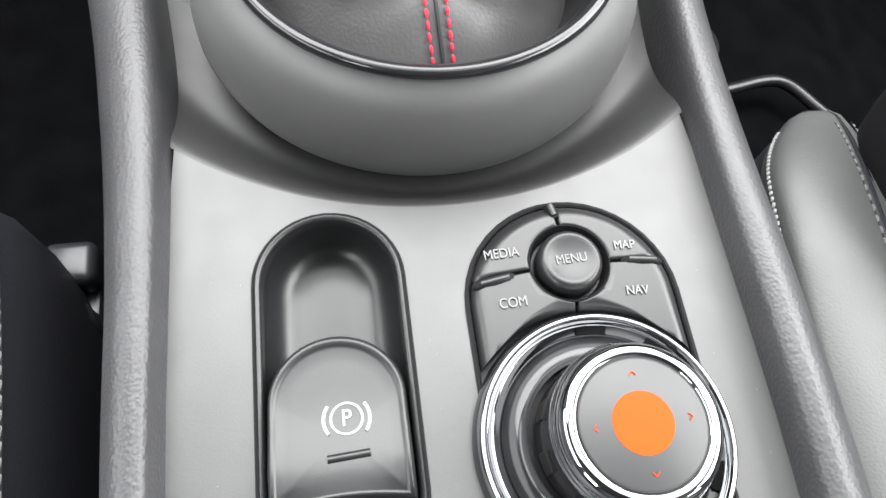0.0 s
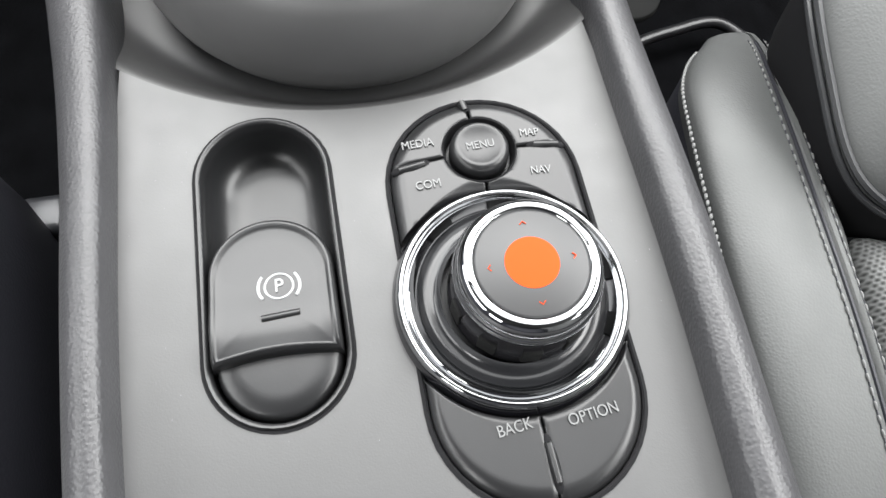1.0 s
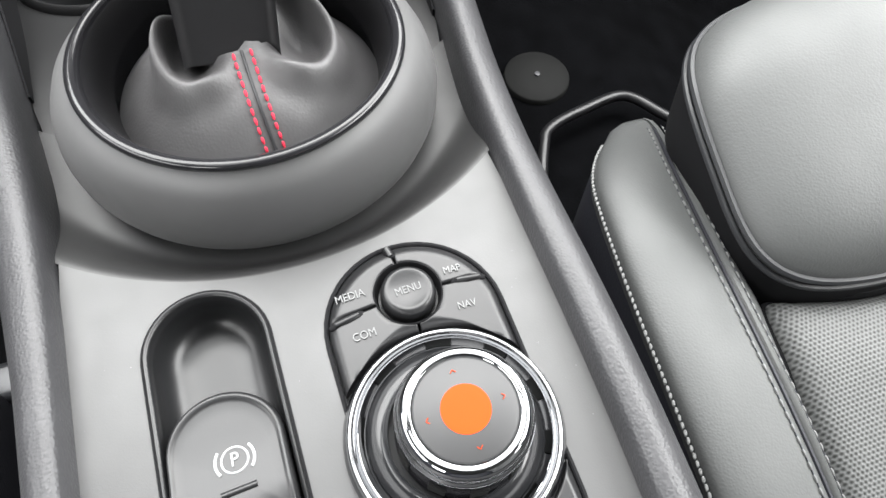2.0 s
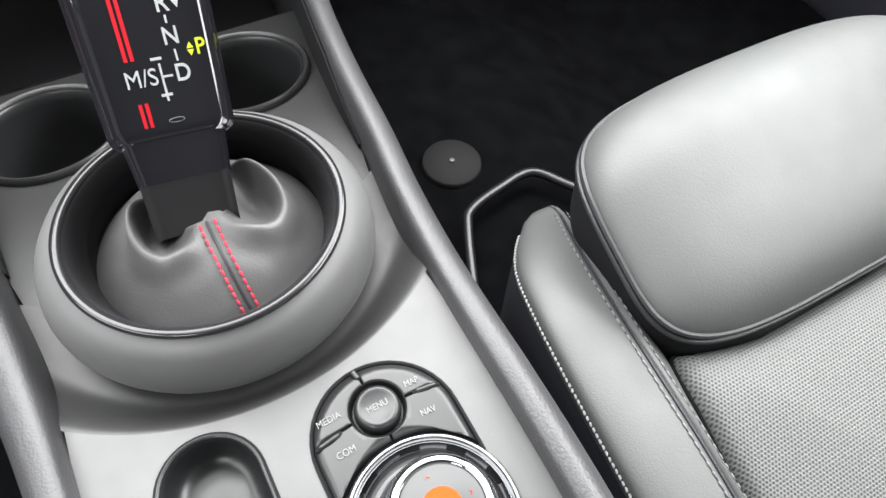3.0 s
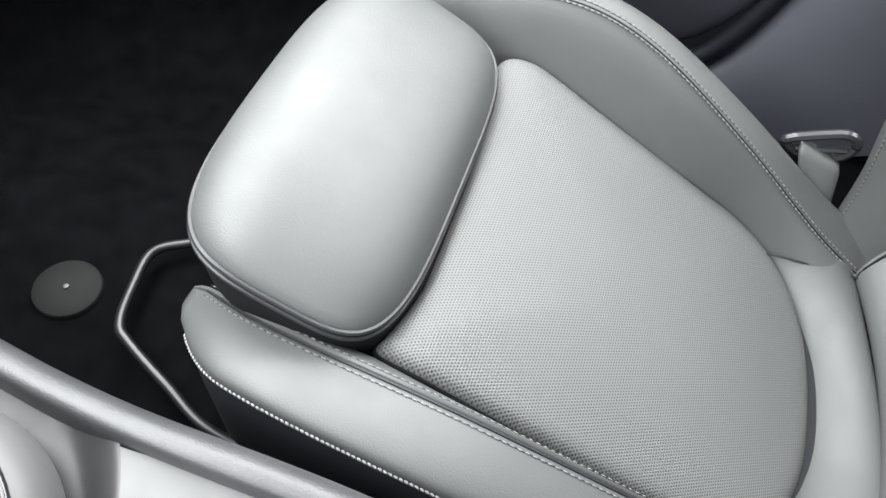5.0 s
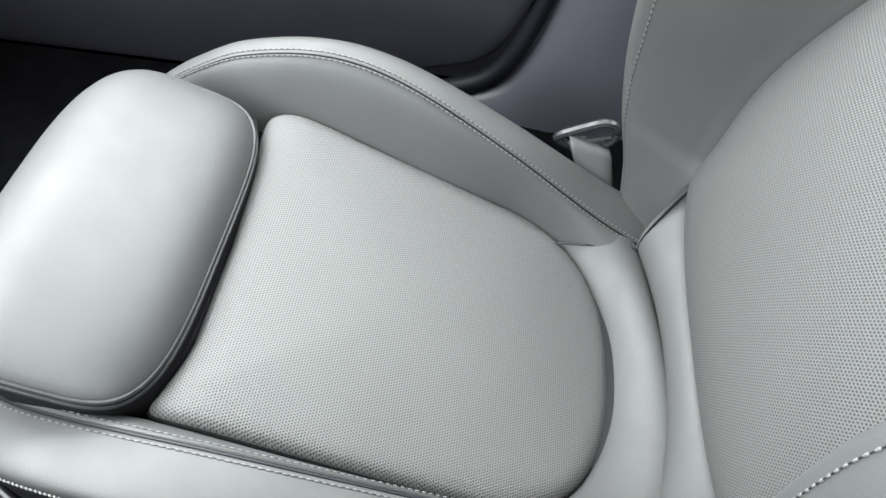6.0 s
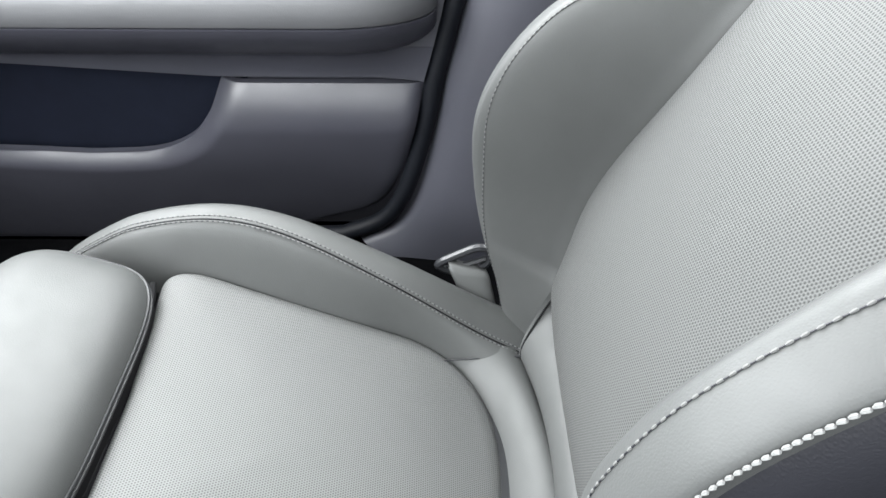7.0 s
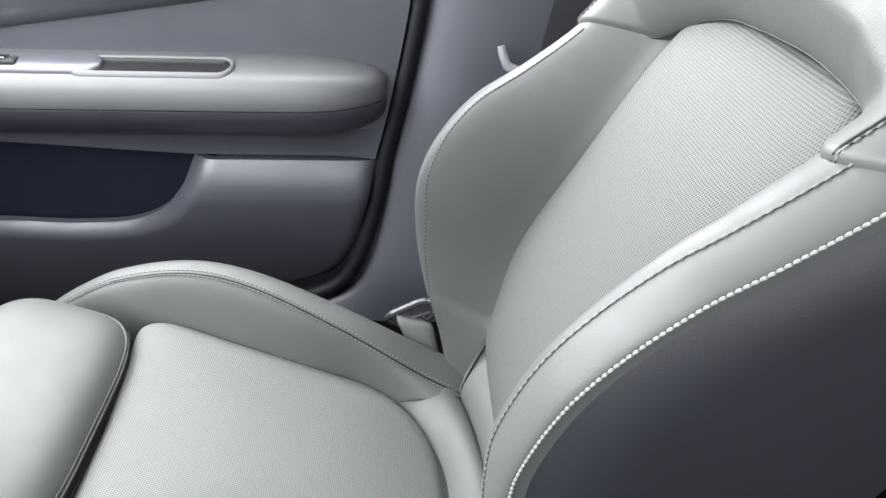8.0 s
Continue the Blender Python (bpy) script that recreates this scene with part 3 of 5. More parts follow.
for (x0, y0), (x1, y1) in (((-0.0288, 0.0488), (-0.0178, 0.0506)), ((0.0185, 0.0527), (0.0288, 0.0513)), ((-0.0008, 0.0695), (-0.0018, 0.0735)), ((0.0002, -0.0445), (0.0006, -0.0580))):
    gap_path = [(lerp(x0, x1, t), lerp(y0, y1, t), 0.0016 + 0.0006 * math.sin(math.pi * t)) for t in (-0.12, 0.0, 0.5, 1.0, 1.12)]
    slot_ = part("divider_slot", tube(gap_path, [0.0009, 0.0017, 0.0018, 0.0017, 0.0009], 10), SKIRT, ctrl, "dark divider slot")
    part("key_divider", tube([(lerp(x0, x1, t), lerp(y0, y1, t), h) for t, h in ((0.02, 0.0022), (0.10, 0.0029), (0.90, 0.0030), (0.98, 0.0022))], [0.0006, 0.0012, 0.0012, 0.0006], 10), BUTTON, slot_)
part("menu_well", lathe([(0.0128, -0.0010), (0.0128, 0.0026), (0.0124, 0.0029), (0.0119, 0.0012), (0.0112, -0.002)], *MENU, 48, close=True), SKIRT, ctrl)
menu = part("menu_key", lathe([(0.0103, -0.002), (0.0103, 0.0016), (0.0099, 0.0040), (0.0088, 0.0056), (0.0077, 0.0058), (0.0068, 0.0053), (0.0, 0.0050)], *MENU, 48), BUTTON, ctrl, "round dished menu key", flat_angle=70)
letters("MENU", 0.0042, pose(MENU[0], MENU[1], 0.0053, 0, 0, 2), KEYPRINT, menu)
# rotary knob
part("outer_ring", lathe([(0.0370, -0.003), (0.0372, 0.0020), (0.0362, 0.0040), (0.0350, 0.0030), (0.0350, -0.003)], 0, 0, 96, close=True), GLOSS, ctrl)
part("chrome_ring", lathe([(0.0362, 0.0025), (0.0361, 0.0044), (0.0355, 0.0060), (0.0347, 0.0067), (0.0339, 0.0064), (0.0335, 0.0054), (0.0331, 0.0050), (0.0326, 0.0056), (0.0319, 0.0060), (0.0312, 0.0051), (0.0302, 0.0041), (0.0292, 0.0034), (0.0292, 0.0020), (0.0330, 0.0018)], 0, 0, 96, close=True), CHROME, ctrl, "polished chrome ring", flat_angle=80)
part("dish", lathe([(0.0293, 0.0031), (0.0286, 0.0026), (0.0278, 0.0023), (0.0265, 0.0021), (0.0246, 0.0024), (0.0234, 0.0034), (0.0225, 0.0048), (0.0222, 0.0010), (0.0293, 0.0004)], 0, 0, 96, close=True), SMOKE, ctrl, "smoky reflective dish", flat_angle=70)
KNOB = material("knob_plastic", (0.014, 0.0138, 0.0155), 0.22, mottle=0.06, mottle_scale=80)
knob = part("knob", lathe([(0.0222, 0.0030), (0.0218, 0.0060), (0.0216, 0.0120), (0.0206, 0.0135), (0.0204, 0.0220), (0.0206, 0.0230), (0.0150, 0.0255), (0.0, 0.0258)], 0.002, 0, 96), KNOB, ctrl, "dark glossy rotary knob", flat_angle=50)
for k in range(10):
    a = 2 * math.pi * (k + 0.35) / 10
    part("grip_notch", box((-0.0030, -0.0007, 0.0044), (0.0030, 0.0007, 0.0124), 0.0005, 2), DISC, knob).matrix_local = pose(0.002 + 0.0216 * math.cos(a), 0.0216 * math.sin(a), 0, 0, 0, math.degrees(a) + 90)
part("knob_chrome", lathe([(0.0206, 0.0190), (0.0219, 0.0196), (0.0221, 0.0210), (0.0215, 0.0221), (0.0210, 0.0226), (0.0211, 0.0242), (0.0204, 0.0265), (0.0190, 0.0279), (0.0173, 0.0281), (0.0163, 0.0273), (0.0163, 0.0250)], 0.002, 0, 96, close=True), CHROME, knob, "chrome knob band", flat_angle=80)
TOUCH = material("touch_pad", (0.042, 0.042, 0.043), 0.45, mottle=0.04, mottle_scale=60)
touch = part("touch_pad", lathe([(0.0163, 0.0255), (0.0163, 0.0273), (0.0157, 0.0277), (0.0, 0.0272)], 0.002, 0, 72), TOUCH, knob, "matt dark touch pad", flat_angle=60)
part("orange_disc", lathe([(0.0078, 0.0270), (0.0078, 0.0276), (0.0060, 0.0277), (0.0, 0.0277)], 0.002, 0.0, 48), ORANGE, touch, "orange disc print")
for k in range(4):
    bm = bmesh.new()
    tube([(-0.0009, 0.0118, 0.02775), (0, 0.0127, 0.02775), (0.0009, 0.0118, 0.02775)], 0.00016, 5, bm)
    bmesh.ops.rotate(bm, verts=bm.verts, cent=(0, 0, 0), matrix=Matrix.Rotation(k * math.pi / 2, 3, "Z"))
    bmesh.ops.translate(bm, verts=bm.verts, vec=(0.002, 0, 0))
    part("arrow_mark", bm, ORANGE, touch)

# ---- gear lever ----
lever = thing("gear_lever", (CX, RING_Y, 0.0), "glossy black gear lever block above a leather boot with red stitching", "gear lever")
# leather boot: dome with two deep folds
bm = bmesh.new()
NB = 160


LOBES = ((0.0205, -0.008, 0.0155), (-0.0160, -0.008, 0.0145))


def boot_point(t, a):
    """t: 0 at the rim, 1 at the collar."""
    r = lerp(0.0550, 0.0170, t)
    x, y = r * math.cos(a), r * math.sin(a)
    z = 0.004 + 0.024 * math.sin(min(1, t * 1.25) * math.pi / 2) + 0.009 * t ** 3
    for lx, ly, lr in LOBES:
        rho = math.hypot(x - lx, y - ly)
        out = 0.5 + 0.5 * math.tanh((r - 0.0235) / 0.005)
        crest = 0.0085 + (0.0115 if lx > 0 else 0.0170) * min(1, max(0, (y + 0.020) / 0.030))
        z += crest * math.exp(-((rho - lr) / 0.0040) ** 2) * out - 0.0090 * math.exp(-(rho / 0.0095) ** 2)
    z += 0.0010 * noise.noise((x * 90, y * 90, 3.0)) * math.sin(math.pi * t)
    return Vector((CX + x, RING_Y - 0.0115 + 0.010 * t * t + y - 0.06 * (z - 0.01), z))


rings = [[boot_point(k / 44, 2 * math.pi * i / NB) for i in range(NB)] for k in range(45)]
skin(bm, rings)
boot = part("boot", bm, BOOT, lever, "black grained leather gaiter", flat_angle=80)
for off, mat, name in ((-0.0034, REDTHREAD, "red_stitching"), (0.0034, REDTHREAD, "red_stitching"), (0.0, None, "seam")):
    path = []
    for k in range(30):
        t = 0.03 + 0.97 * k / 29
        r = lerp(0.055, 0.017, t)
        p = boot_point(t, -math.pi / 2 + 0.075 * (1 - t) + off / r)
        path.append(p + Vector((0, -0.0003, 0.0004)))
    if mat:
        part(name, stitches(path, 0.0027, 0.0010, 0.00062, 0.0), mat, boot, "", kind="stuff")
    else:
        part(name, tube(path, 0.0006, 6), BLACK, boot)
# lever frame: leans forward and a little to the passenger's side
LU = Vector((0.12, 0.42, 0.90)).normalized()
LX = (Vector((1, 0, 0)) - LU * LU.x).normalized()
LN = LX.cross(LU)  # faces forward-down
F0 = Vector((-0.0315, 0.1740, 0.0735))  # middle of the rear face's lower edge


def lever_at(x, u, n):
    return F0 + LX * x + LU * u + LN * n


def lever_block(rows, corner, n=6):
    """rows: (u, half width, rear n, front n)"""
    bm = bmesh.new()
    rings = []
    for u, hw, n0, n1 in rows:
        ring = []
        c = min(corner, hw * 0.9, abs(n1 - n0) * 0.45)
        for sx, sn, a0_ in ((1, 1, 0), (-1, 1, 90), (-1, -1, 180), (1, -1, 270)):
            for k in range(n + 1):
                a = radians(a0_ + 90 * k / n)
                cxx = sx * (hw - c) + c * math.cos(a)
                cn = (n1 if sn > 0 else n0) - sn * c + c * math.sin(a)
                ring.append(lever_at(cxx, u, cn))
        rings.append(ring)
    skin(bm, rings)
    return bm


SGN = 1 if LN.y > 0 else -1
part("collar", lever_block([(-0.047, 0.0180, SGN * 0.001, SGN * 0.034), (-0.0195, 0.0185, SGN * 0.001, SGN * 0.034)], 0.004), COLLAR, lever, "matt black square collar", flat_angle=50)
part("neck", lever_block([(-0.0205, 0.0188, SGN * 0.0006, SGN * 0.0345), (0.000, 0.0205, SGN * 0.001, SGN * 0.035)], 0.004), GLOSS, lever, "", flat_angle=50)
block = part("lever_block", lever_block([(-0.002, 0.0205, SGN * 0.001, SGN * 0.034), (0.0005, 0.0235, 0.000, SGN * 0.036), (0.004, 0.0245, 0.0, SGN * 0.037), (0.05, 0.0252, 0.0, SGN * 0.038), (0.078, 0.0256, SGN * 0.0015, SGN * 0.038), (0.090, 0.0245, SGN * 0.006, SGN * 0.036), (0.098, 0.019, SGN * 0.012, SGN * 0.03)], 0.006), GLOSS, lever, "gloss black selector block", flat_angle=50)
for sx in (1, -1):
    part("edge_bead", tube([lever_at(sx * w, u, SGN * d) for u, w, d in ((0.002, 0.0222, 0.0022), (0.006, 0.0236, 0.0014), (0.03, 0.0241, 0.0012), (0.06, 0.0244, 0.0012), (0.082, 0.0243, 0.0040))], 0.0007 if sx > 0 else 0.0010, 8), CLEAR, block, "clear glossy edge", flat_angle=80)
part("edge_bead", tube([lever_at(x, u, SGN * 0.0012) for x, u in ((-0.0215, 0.0024), (-0.016, 0.0012), (0.016, 0.0012), (0.0215, 0.0024))], 0.0007, 8), CLEAR, block, "clear glossy edge", flat_angle=80)
FM = Matrix((LX, LU, -LN)).transposed().to_4x4() if SGN > 0 else Matrix((LX, LU, LN)).transposed().to_4x4()


def on_face(x, u, lift=0.0003):
    m = FM.copy()
    m.translation = lever_at(x, u, -SGN * lift)
    return m


def face_bar(x0, u0, x1, u1, w, mat, name="marking"):
    bm = bmesh.new()
    a, b = Vector((x0, u0)), Vector((x1, u1))
    d = (b - a).normalized()
    s = Vector((-d.y, d.x)) * w / 2
    vs = [bm.verts.new(lever_at(p.x, p.y, -SGN * 0.0003)) for p in (a - s, b - s, b + s, a + s)]
    f = bm.faces.new(vs)
    r = bmesh.ops.extrude_face_region(bm, geom=[f])
    bmesh.ops.translate(bm, verts=[v for v in r["geom"] if isinstance(v, bmesh.types.BMVert)], vec=LN * SGN * 0.0004)
    part(name, bm, mat, block, "", False)


for dx in (-0.0012, 0.0012):
    face_bar(-0.0085 + dx, 0.0310, -0.0085 + dx, 0.0570, 0.0014, RED, "red_bar")
    face_bar(-0.0080 + dx, 0.0040, -0.0080 + dx, 0.0140, 0.0014, RED, "red_bar")
for text, x, u, size in (("R", 0.0080, 0.0505, 0.0100), ("N", 0.0085, 0.0380, 0.0094), ("D", 0.0098, 0.0235, 0.0096), ("M/S", -0.0060, 0.0235, 0.0096), ("+", 0.0018, 0.0155, 0.0100)):
    letters(text, size, on_face(x, u), WHITE, block, bold="M" not in text)
letters("P", 0.0088, on_face(0.0185, 0.0325), YELLOW, block, bold=True)
face_bar(0.0083, 0.0430, 0.0083, 0.0460, 0.0008, WHITE)
face_bar(0.0090, 0.0285, 0.0088, 0.0330, 0.0008, WHITE)
face_bar(0.0018, 0.0185, 0.0018, 0.0285, 0.0008, WHITE)
face_bar(0.0018, 0.0232, 0.0058, 0.0232, 0.0008, WHITE)
face_bar(-0.0010, 0.0305, 0.0032, 0.0305, 0.0010, WHITE)
bm = bmesh.new()
for pts in (((0.0133, 0.0325), (0.0146, 0.0349), (0.0159, 0.0325)), ((0.0133, 0.0319), (0.0146, 0.0295), (0.0159, 0.0319))):
    f = bm.faces.new([bm.verts.new(lever_at(x, u, -SGN * 0.0003)) for x, u in pts])
part("marking", bm, YELLOW, block, "", False)
bm = bmesh.new()
bm.faces.new([bm.verts.new(lever_at(x, u, -SGN * 0.0003)) for x, u in ((0.0110, 0.0520), (0.0135, 0.0480), (0.0150, 0.0530), (0.0120, 0.0640), (0.0095, 0.0600))])
part("marking", bm, WHITE, block, "", False)
part("badge_rim", tube([lever_at(0.016 * math.cos(a), 0.0715 + 0.0085 * math.sin(a), SGN * (interp(0.0715 + 0.0085 * math.sin(a), [0.05, 0.078, 0.09], [0.0, 0.0015, 0.006]) - 0.0004)) for a in [2 * math.pi * k / 40 for k in range(40)]], 0.0011, 8, closed=True), CLEAR, block, "oval glossy badge rim")
face_bar(-0.0120, 0.0700, 0.0125, 0.0722, 0.0030, DIM, "badge_bar")
face_bar(0.0005, 0.0728, 0.0008, 0.0758, 0.0032, WHITE, "badge_mark")

part("sensor_rim", tube([lever_at(0.0030 + 0.0030 * math.cos(a), 0.0052 + 0.0009 * math.sin(a), -SGN * 0.0001) for a in [2 * math.pi * k / 24 for k in range(24)]], 0.00025, 6, closed=True), CLEAR, block, "small oval sensor")

# ---- passenger seat ----
XS = 0.313


def plane_z(y):
    return -0.047 + 0.4 * (y - 0.025)


def insert_z(y):
    return plane_z(y) - 7.0 * max(0, y + 0.016) ** 2


INS_W, INS_B, INS_Y = 0.1505, 0.120, -0.202


def far_gain(y):
    """The insert widens towards the front on the door's side."""
    q = min(1, max(0, (y + 0.17) / 0.18))
    return 0.012 * q * q * (3 - 2 * q)


def insert_front(x):
    """The panel's front edge, hollowed behind the thigh support."""
    return smooth(x, [-0.1505, -0.135, -0.10, -0.05, 0.05, 0.12, 0.1505], [0.050, 0.026, 0.012, 0.010, 0.015, 0.025, 0.034])


def insert_outline(n=160):
    pts = []
    for k in range(n):
        a = 2 * math.pi * k / n
        c, s = math.cos(a), math.sin(a)
        if s < 0:  # rear arc
            e = 2 / 2.35
            pts.append((INS_W * math.copysign(abs(c) ** e, c), INS_Y + INS_B * -(abs(s) ** e)))
        else:
            e = 2 / 13.0
            x = INS_W * math.copysign(abs(c) ** e, c)
            top = insert_front(x)
            y = INS_Y + (top - INS_Y) * (s ** e)
            pts.append((x + (far_gain(y) if x > 0 else 0) * x / INS_W, y))
    return pts


seat = thing("passenger_seat", (XS, -0.1, FLOOR), "grey leather sports car seat with mesh fabric centre panels", "car seat")
part("cushion", box((XS - 0.19, -0.36, -0.235), (XS + 0.19, 0.10, -0.185), 0.01), BLACK, seat, "dark seat base")


def pillow(outline, centre, zf, rows, lift=None):
    """rows: (scale, height above zf)."""
    bm = bmesh.new()
    rings = []
    for s, h in rows:
        ring = []
        for x, y in outline:
            px, py = centre[0] + (x - centre[0]) * s, centre[1] + (y - centre[1]) * s
            ring.append((XS + px, py, zf(py) + h))
        rings.append(ring)
    skin(bm, rings)
    return bm


rows = [(0.97, -0.055), (0.985, -0.020), (0.996, -0.0125), (1.0, -0.0085), (0.996, -0.0048), (0.987, -0.0018), (0.97, 0.0008), (0.95, 0.003)] + [(s, 0.003 + 0.007 * (1 - (s / 0.95) ** 2)) for s in (0.9, 0.82, 0.72, 0.6, 0.48, 0.36, 0.24, 0.12, 0.02)]
part("cushion_insert", pillow([(x + 0.002, y) for x, y in insert_outline()], (0, -0.15), insert_z, rows), KNIT, seat, "grey perforated mesh fabric panel", flat_angle=70)
part("seam", tube([(XS + 0.002 + x * 1.001, y, insert_z(y) - 0.0075) for x, y in insert_outline()], 0.0016, 6, closed=True), SKIRT, seat, "dark seam round the fabric panel")


# dark tube laid along the insert's front edge as the gap's shade
front = [(x, insert_front(x)) for x in [-0.146 + 0.0073 * k for k in range(41)]]
part("front_gap_shade", tube([(XS + 0.002 + x, y + 0.0035, insert_z(y) - 0.0035) for x, y in front], 0.0036, 8), SKIRT, seat, "dark strip painting the shade in the gap behind the thigh support")


# bolsters
BY = [-0.360, -0.300, -0.200, -0.100, -0.030, 0.050, 0.100, 0.140]
FAR = ([-0.166, -0.138, -0.078, -0.027, -0.009, -0.016, -0.036, -0.060], [0.138, 0.150, 0.168, 0.183, 0.186, 0.182, 0.175, 0.168], [0.204, 0.211, 0.214, 0.216, 0.213, 0.206, 0.198, 0.190], 0.006)
NEAR = ([-0.166, -0.146, -0.106, -0.069, -0.051, -0.045, -0.049, -0.066], [0.147, 0.156, 0.163, 0.167, 0.167, 0.163, 0.156, 0.142], [0.196, 0.206, 0.213, 0.215, 0.214, 0.208, 0.199, 0.183], 0.003)


def bolster_rings(side, lo, hi, n, table):
    rings, seam, pipe = [], [], []
    BZ, BW, BO, fall = table
    for k in range(n):
        y = lerp(lo, hi, k / (n - 1))
        zb, w, o = smooth(y, BY, BZ), smooth(y, BY, BW), smooth(y, BY, BO)
        tip = max(0.0, (y - 0.128) / 0.018) if side > 0 else max(0.0, (y - 0.116) / 0.036)
        shrink = math.sqrt(max(0.02, 1 - min(1, tip) ** (2 if side > 0 else 2.6)))
        zi = min(plane_z(min(y, 0.03)) - 0.010, zb - 0.012)
        inner = 0.1490 if y > -0.2 else 0.1490 - 0.09 * ((-0.2 - y) / 0.16) ** 2
        inner = min(inner + (far_gain(y) if side > 0 else 0), w - 0.006)
        prof = [(inner - 0.004, zi - 0.03), (inner, zi - 0.004)]
        for q in range(1, 9):
            t = q / 9
            prof.append((lerp(inner, w, t), lerp(zi, zb, math.sin(t * math.pi / 2) ** 1.15) + 0.002 * math.sin(t * math.pi)))
        prof += [(w - 0.0036, zb + 0.0006), (w - 0.0020, zb + 0.0003), (w - 0.0010, zb - 0.0012), (w, zb - 0.0028), (w + 0.0010, zb - 0.0012), (w + 0.0020, zb + 0.0004), (w + 0.0036, zb + 0.0006)]
        zc = zb - fall
        for q in range(1, 11):
            t = q / 10
            prof.append((lerp(w + 0.0036, o, math.sin(t * math.pi / 2) ** 0.9), lerp(zb + 0.0006, zc, t * t) + 0.0045 * math.sin(t * math.pi) ** 0.9))
        prof += [(o + 0.0006, zc - 0.004), (o - 0.002, zc - 0.02), (o - 0.03, zc - 0.035)]
        mid_z, mid_x = zc - 0.008, (inner + o) / 2
        narrow = 0.55 + 0.45 * shrink
        if side < 0:  # the outer edge rounds in to the seam
            narrow, mid_x = 0.15 + 0.85 * math.sqrt(1 - min(1.0, max(0.0, (y - 0.095) / 0.058)) ** 2.2), w - 0.004
        rings.append([(XS + side * (mid_x + (x - mid_x) * narrow), y, mid_z + (z - mid_z) * shrink) for x, z in prof])
        if y < (0.132 if side > 0 else 0.144):
            seam.append(Vector((XS + side * (mid_x + (w - mid_x) * narrow), y, mid_z + (zb - mid_z) * shrink)))
            pipe.append(Vector((XS + side * (mid_x + (o + 0.0010 - mid_x) * narrow), y, mid_z + (zc - 0.001 - mid_z) * shrink)))
    return rings, seam, pipe


for side in (1, -1):
    rings, seam, pipe = bolster_rings(side, -0.365, 0.1455 if side > 0 else 0.1515, 84, FAR if side > 0 else NEAR)
    bm = bmesh.new()
    skin(bm, rings)
    bol = part("cushion_bolster", bm, LEATHER, seat, "grey leather side bolster", flat_angle=60)
    part("seam", tube([p + Vector((0, 0, -0.0010)) for p in seam], 0.0013 if side > 0 else 0.0010, 6), SKIRT if side > 0 else SIDE, bol)
    for off, dz, thick in ((-0.0044, 0.0004, 0.00075 if side > 0 else 0.00050), (0.0044, 0.0010, 0.00075 if side > 0 else 0.00062)):
        stitch_row([p + Vector((side * off, 0, dz)) for p in seam], 0.0031, 0.0022, thick, GREYTHREAD, bol, SIDE)
    part("edge_stitching", stitches(pipe, 0.0026, 0.0006, 0.00078, 0.0003), THREAD if side < 0 else GREYTHREAD, bol, "light twisted edge stitching", kind="stuff")
    # lower side panel
    bm = bmesh.new()
    rr = []
    for p in pipe:
        rr.append([(p.x - side * 0.0035, p.y, p.z - 0.004), (p.x - side * 0.0005, p.y, p.z - 0.010), (p.x - side * 0.001, p.y, p.z - 0.05), (p.x - side * 0.004, p.y, -0.20), (p.x - side * 0.03, p.y, -0.20), (p.x - side * 0.03, p.y, p.z - 0.012)])
    skin(bm, rr)
    part("side_panel", bm, SIDE, seat, "dark seat side panel", flat_angle=60)

# leather strip behind the insert
bm = bmesh.new()
rings = []
for i in range(57):
    X = lerp(-0.142, 0.142, i / 56)
    q = min(1, abs(X) / INS_W)
    y0 = INS_Y - INS_B * (1 - q ** 2.35) ** (1 / 2.35)
    yc = smooth(X, [-0.142, -0.095, -0.03, 0.04, 0.142], [-0.378, -0.384, -0.384, -0.376, -0.358])
    z0, z1 = plane_z(y0) - 0.010, -0.170 + 0.008 * (X / 0.134) ** 2
    ring = []
    for k in range(17):
        t = k / 16
        ring.append((XS + X, lerp(y0 + 0.002, yc, t), lerp(z0, z1, t) + 0.016 * math.sin(math.pi * t) ** 0.55 - 0.020 * t ** 8))
    ring += [(XS + X, yc + 0.004, -0.22), (XS + X, y0 + 0.002, -0.23)]
    rings.append(ring)
skin(bm, rings)
part("rear_strip", bm, LEATHER, seat, "grey leather strip", flat_angle=60)
part("seam", tube(spline([(0.4405, -0.255, -0.1605), (0.4425, -0.300, -0.1575), (0.4445, -0.350, -0.1565)], 20), 0.0012, 6), BLACK, seat)

# sliding thigh support
EXC = (0.301 - XS, 0.0795)


def thigh_outline(n=120):
    pts = []
    for k in range(n):
        a = 2 * math.pi * k / n
        c, s = math.cos(a), math.sin(a)
        e = 2 / (4.2 if s < 0 else 3.1)
        hy = 0.0690 if s < 0 else 0.0855
        pts.append((EXC[0] + 0.1475 * math.copysign(abs(c) ** e, c), EXC[1] + hy * math.copysign(abs(s) ** e, s)))
    return pts


def thigh_z(y):
    return -0.036 + 0.36 * (y - 0.025) - 5.5 * max(0, y - 0.095) ** 2


rows = [(0.80, -0.012), (0.980, -0.008), (0.986, -0.0035), (0.982, 0.0005), (0.970, 0.0045), (0.945, 0.0090), (0.91, 0.0130), (0.86, 0.0170), (0.79, 0.0205), (0.70, 0.0232), (0.58, 0.0255), (0.45, 0.0270), (0.3, 0.0280), (0.15, 0.0286), (0.03, 0.0288)]
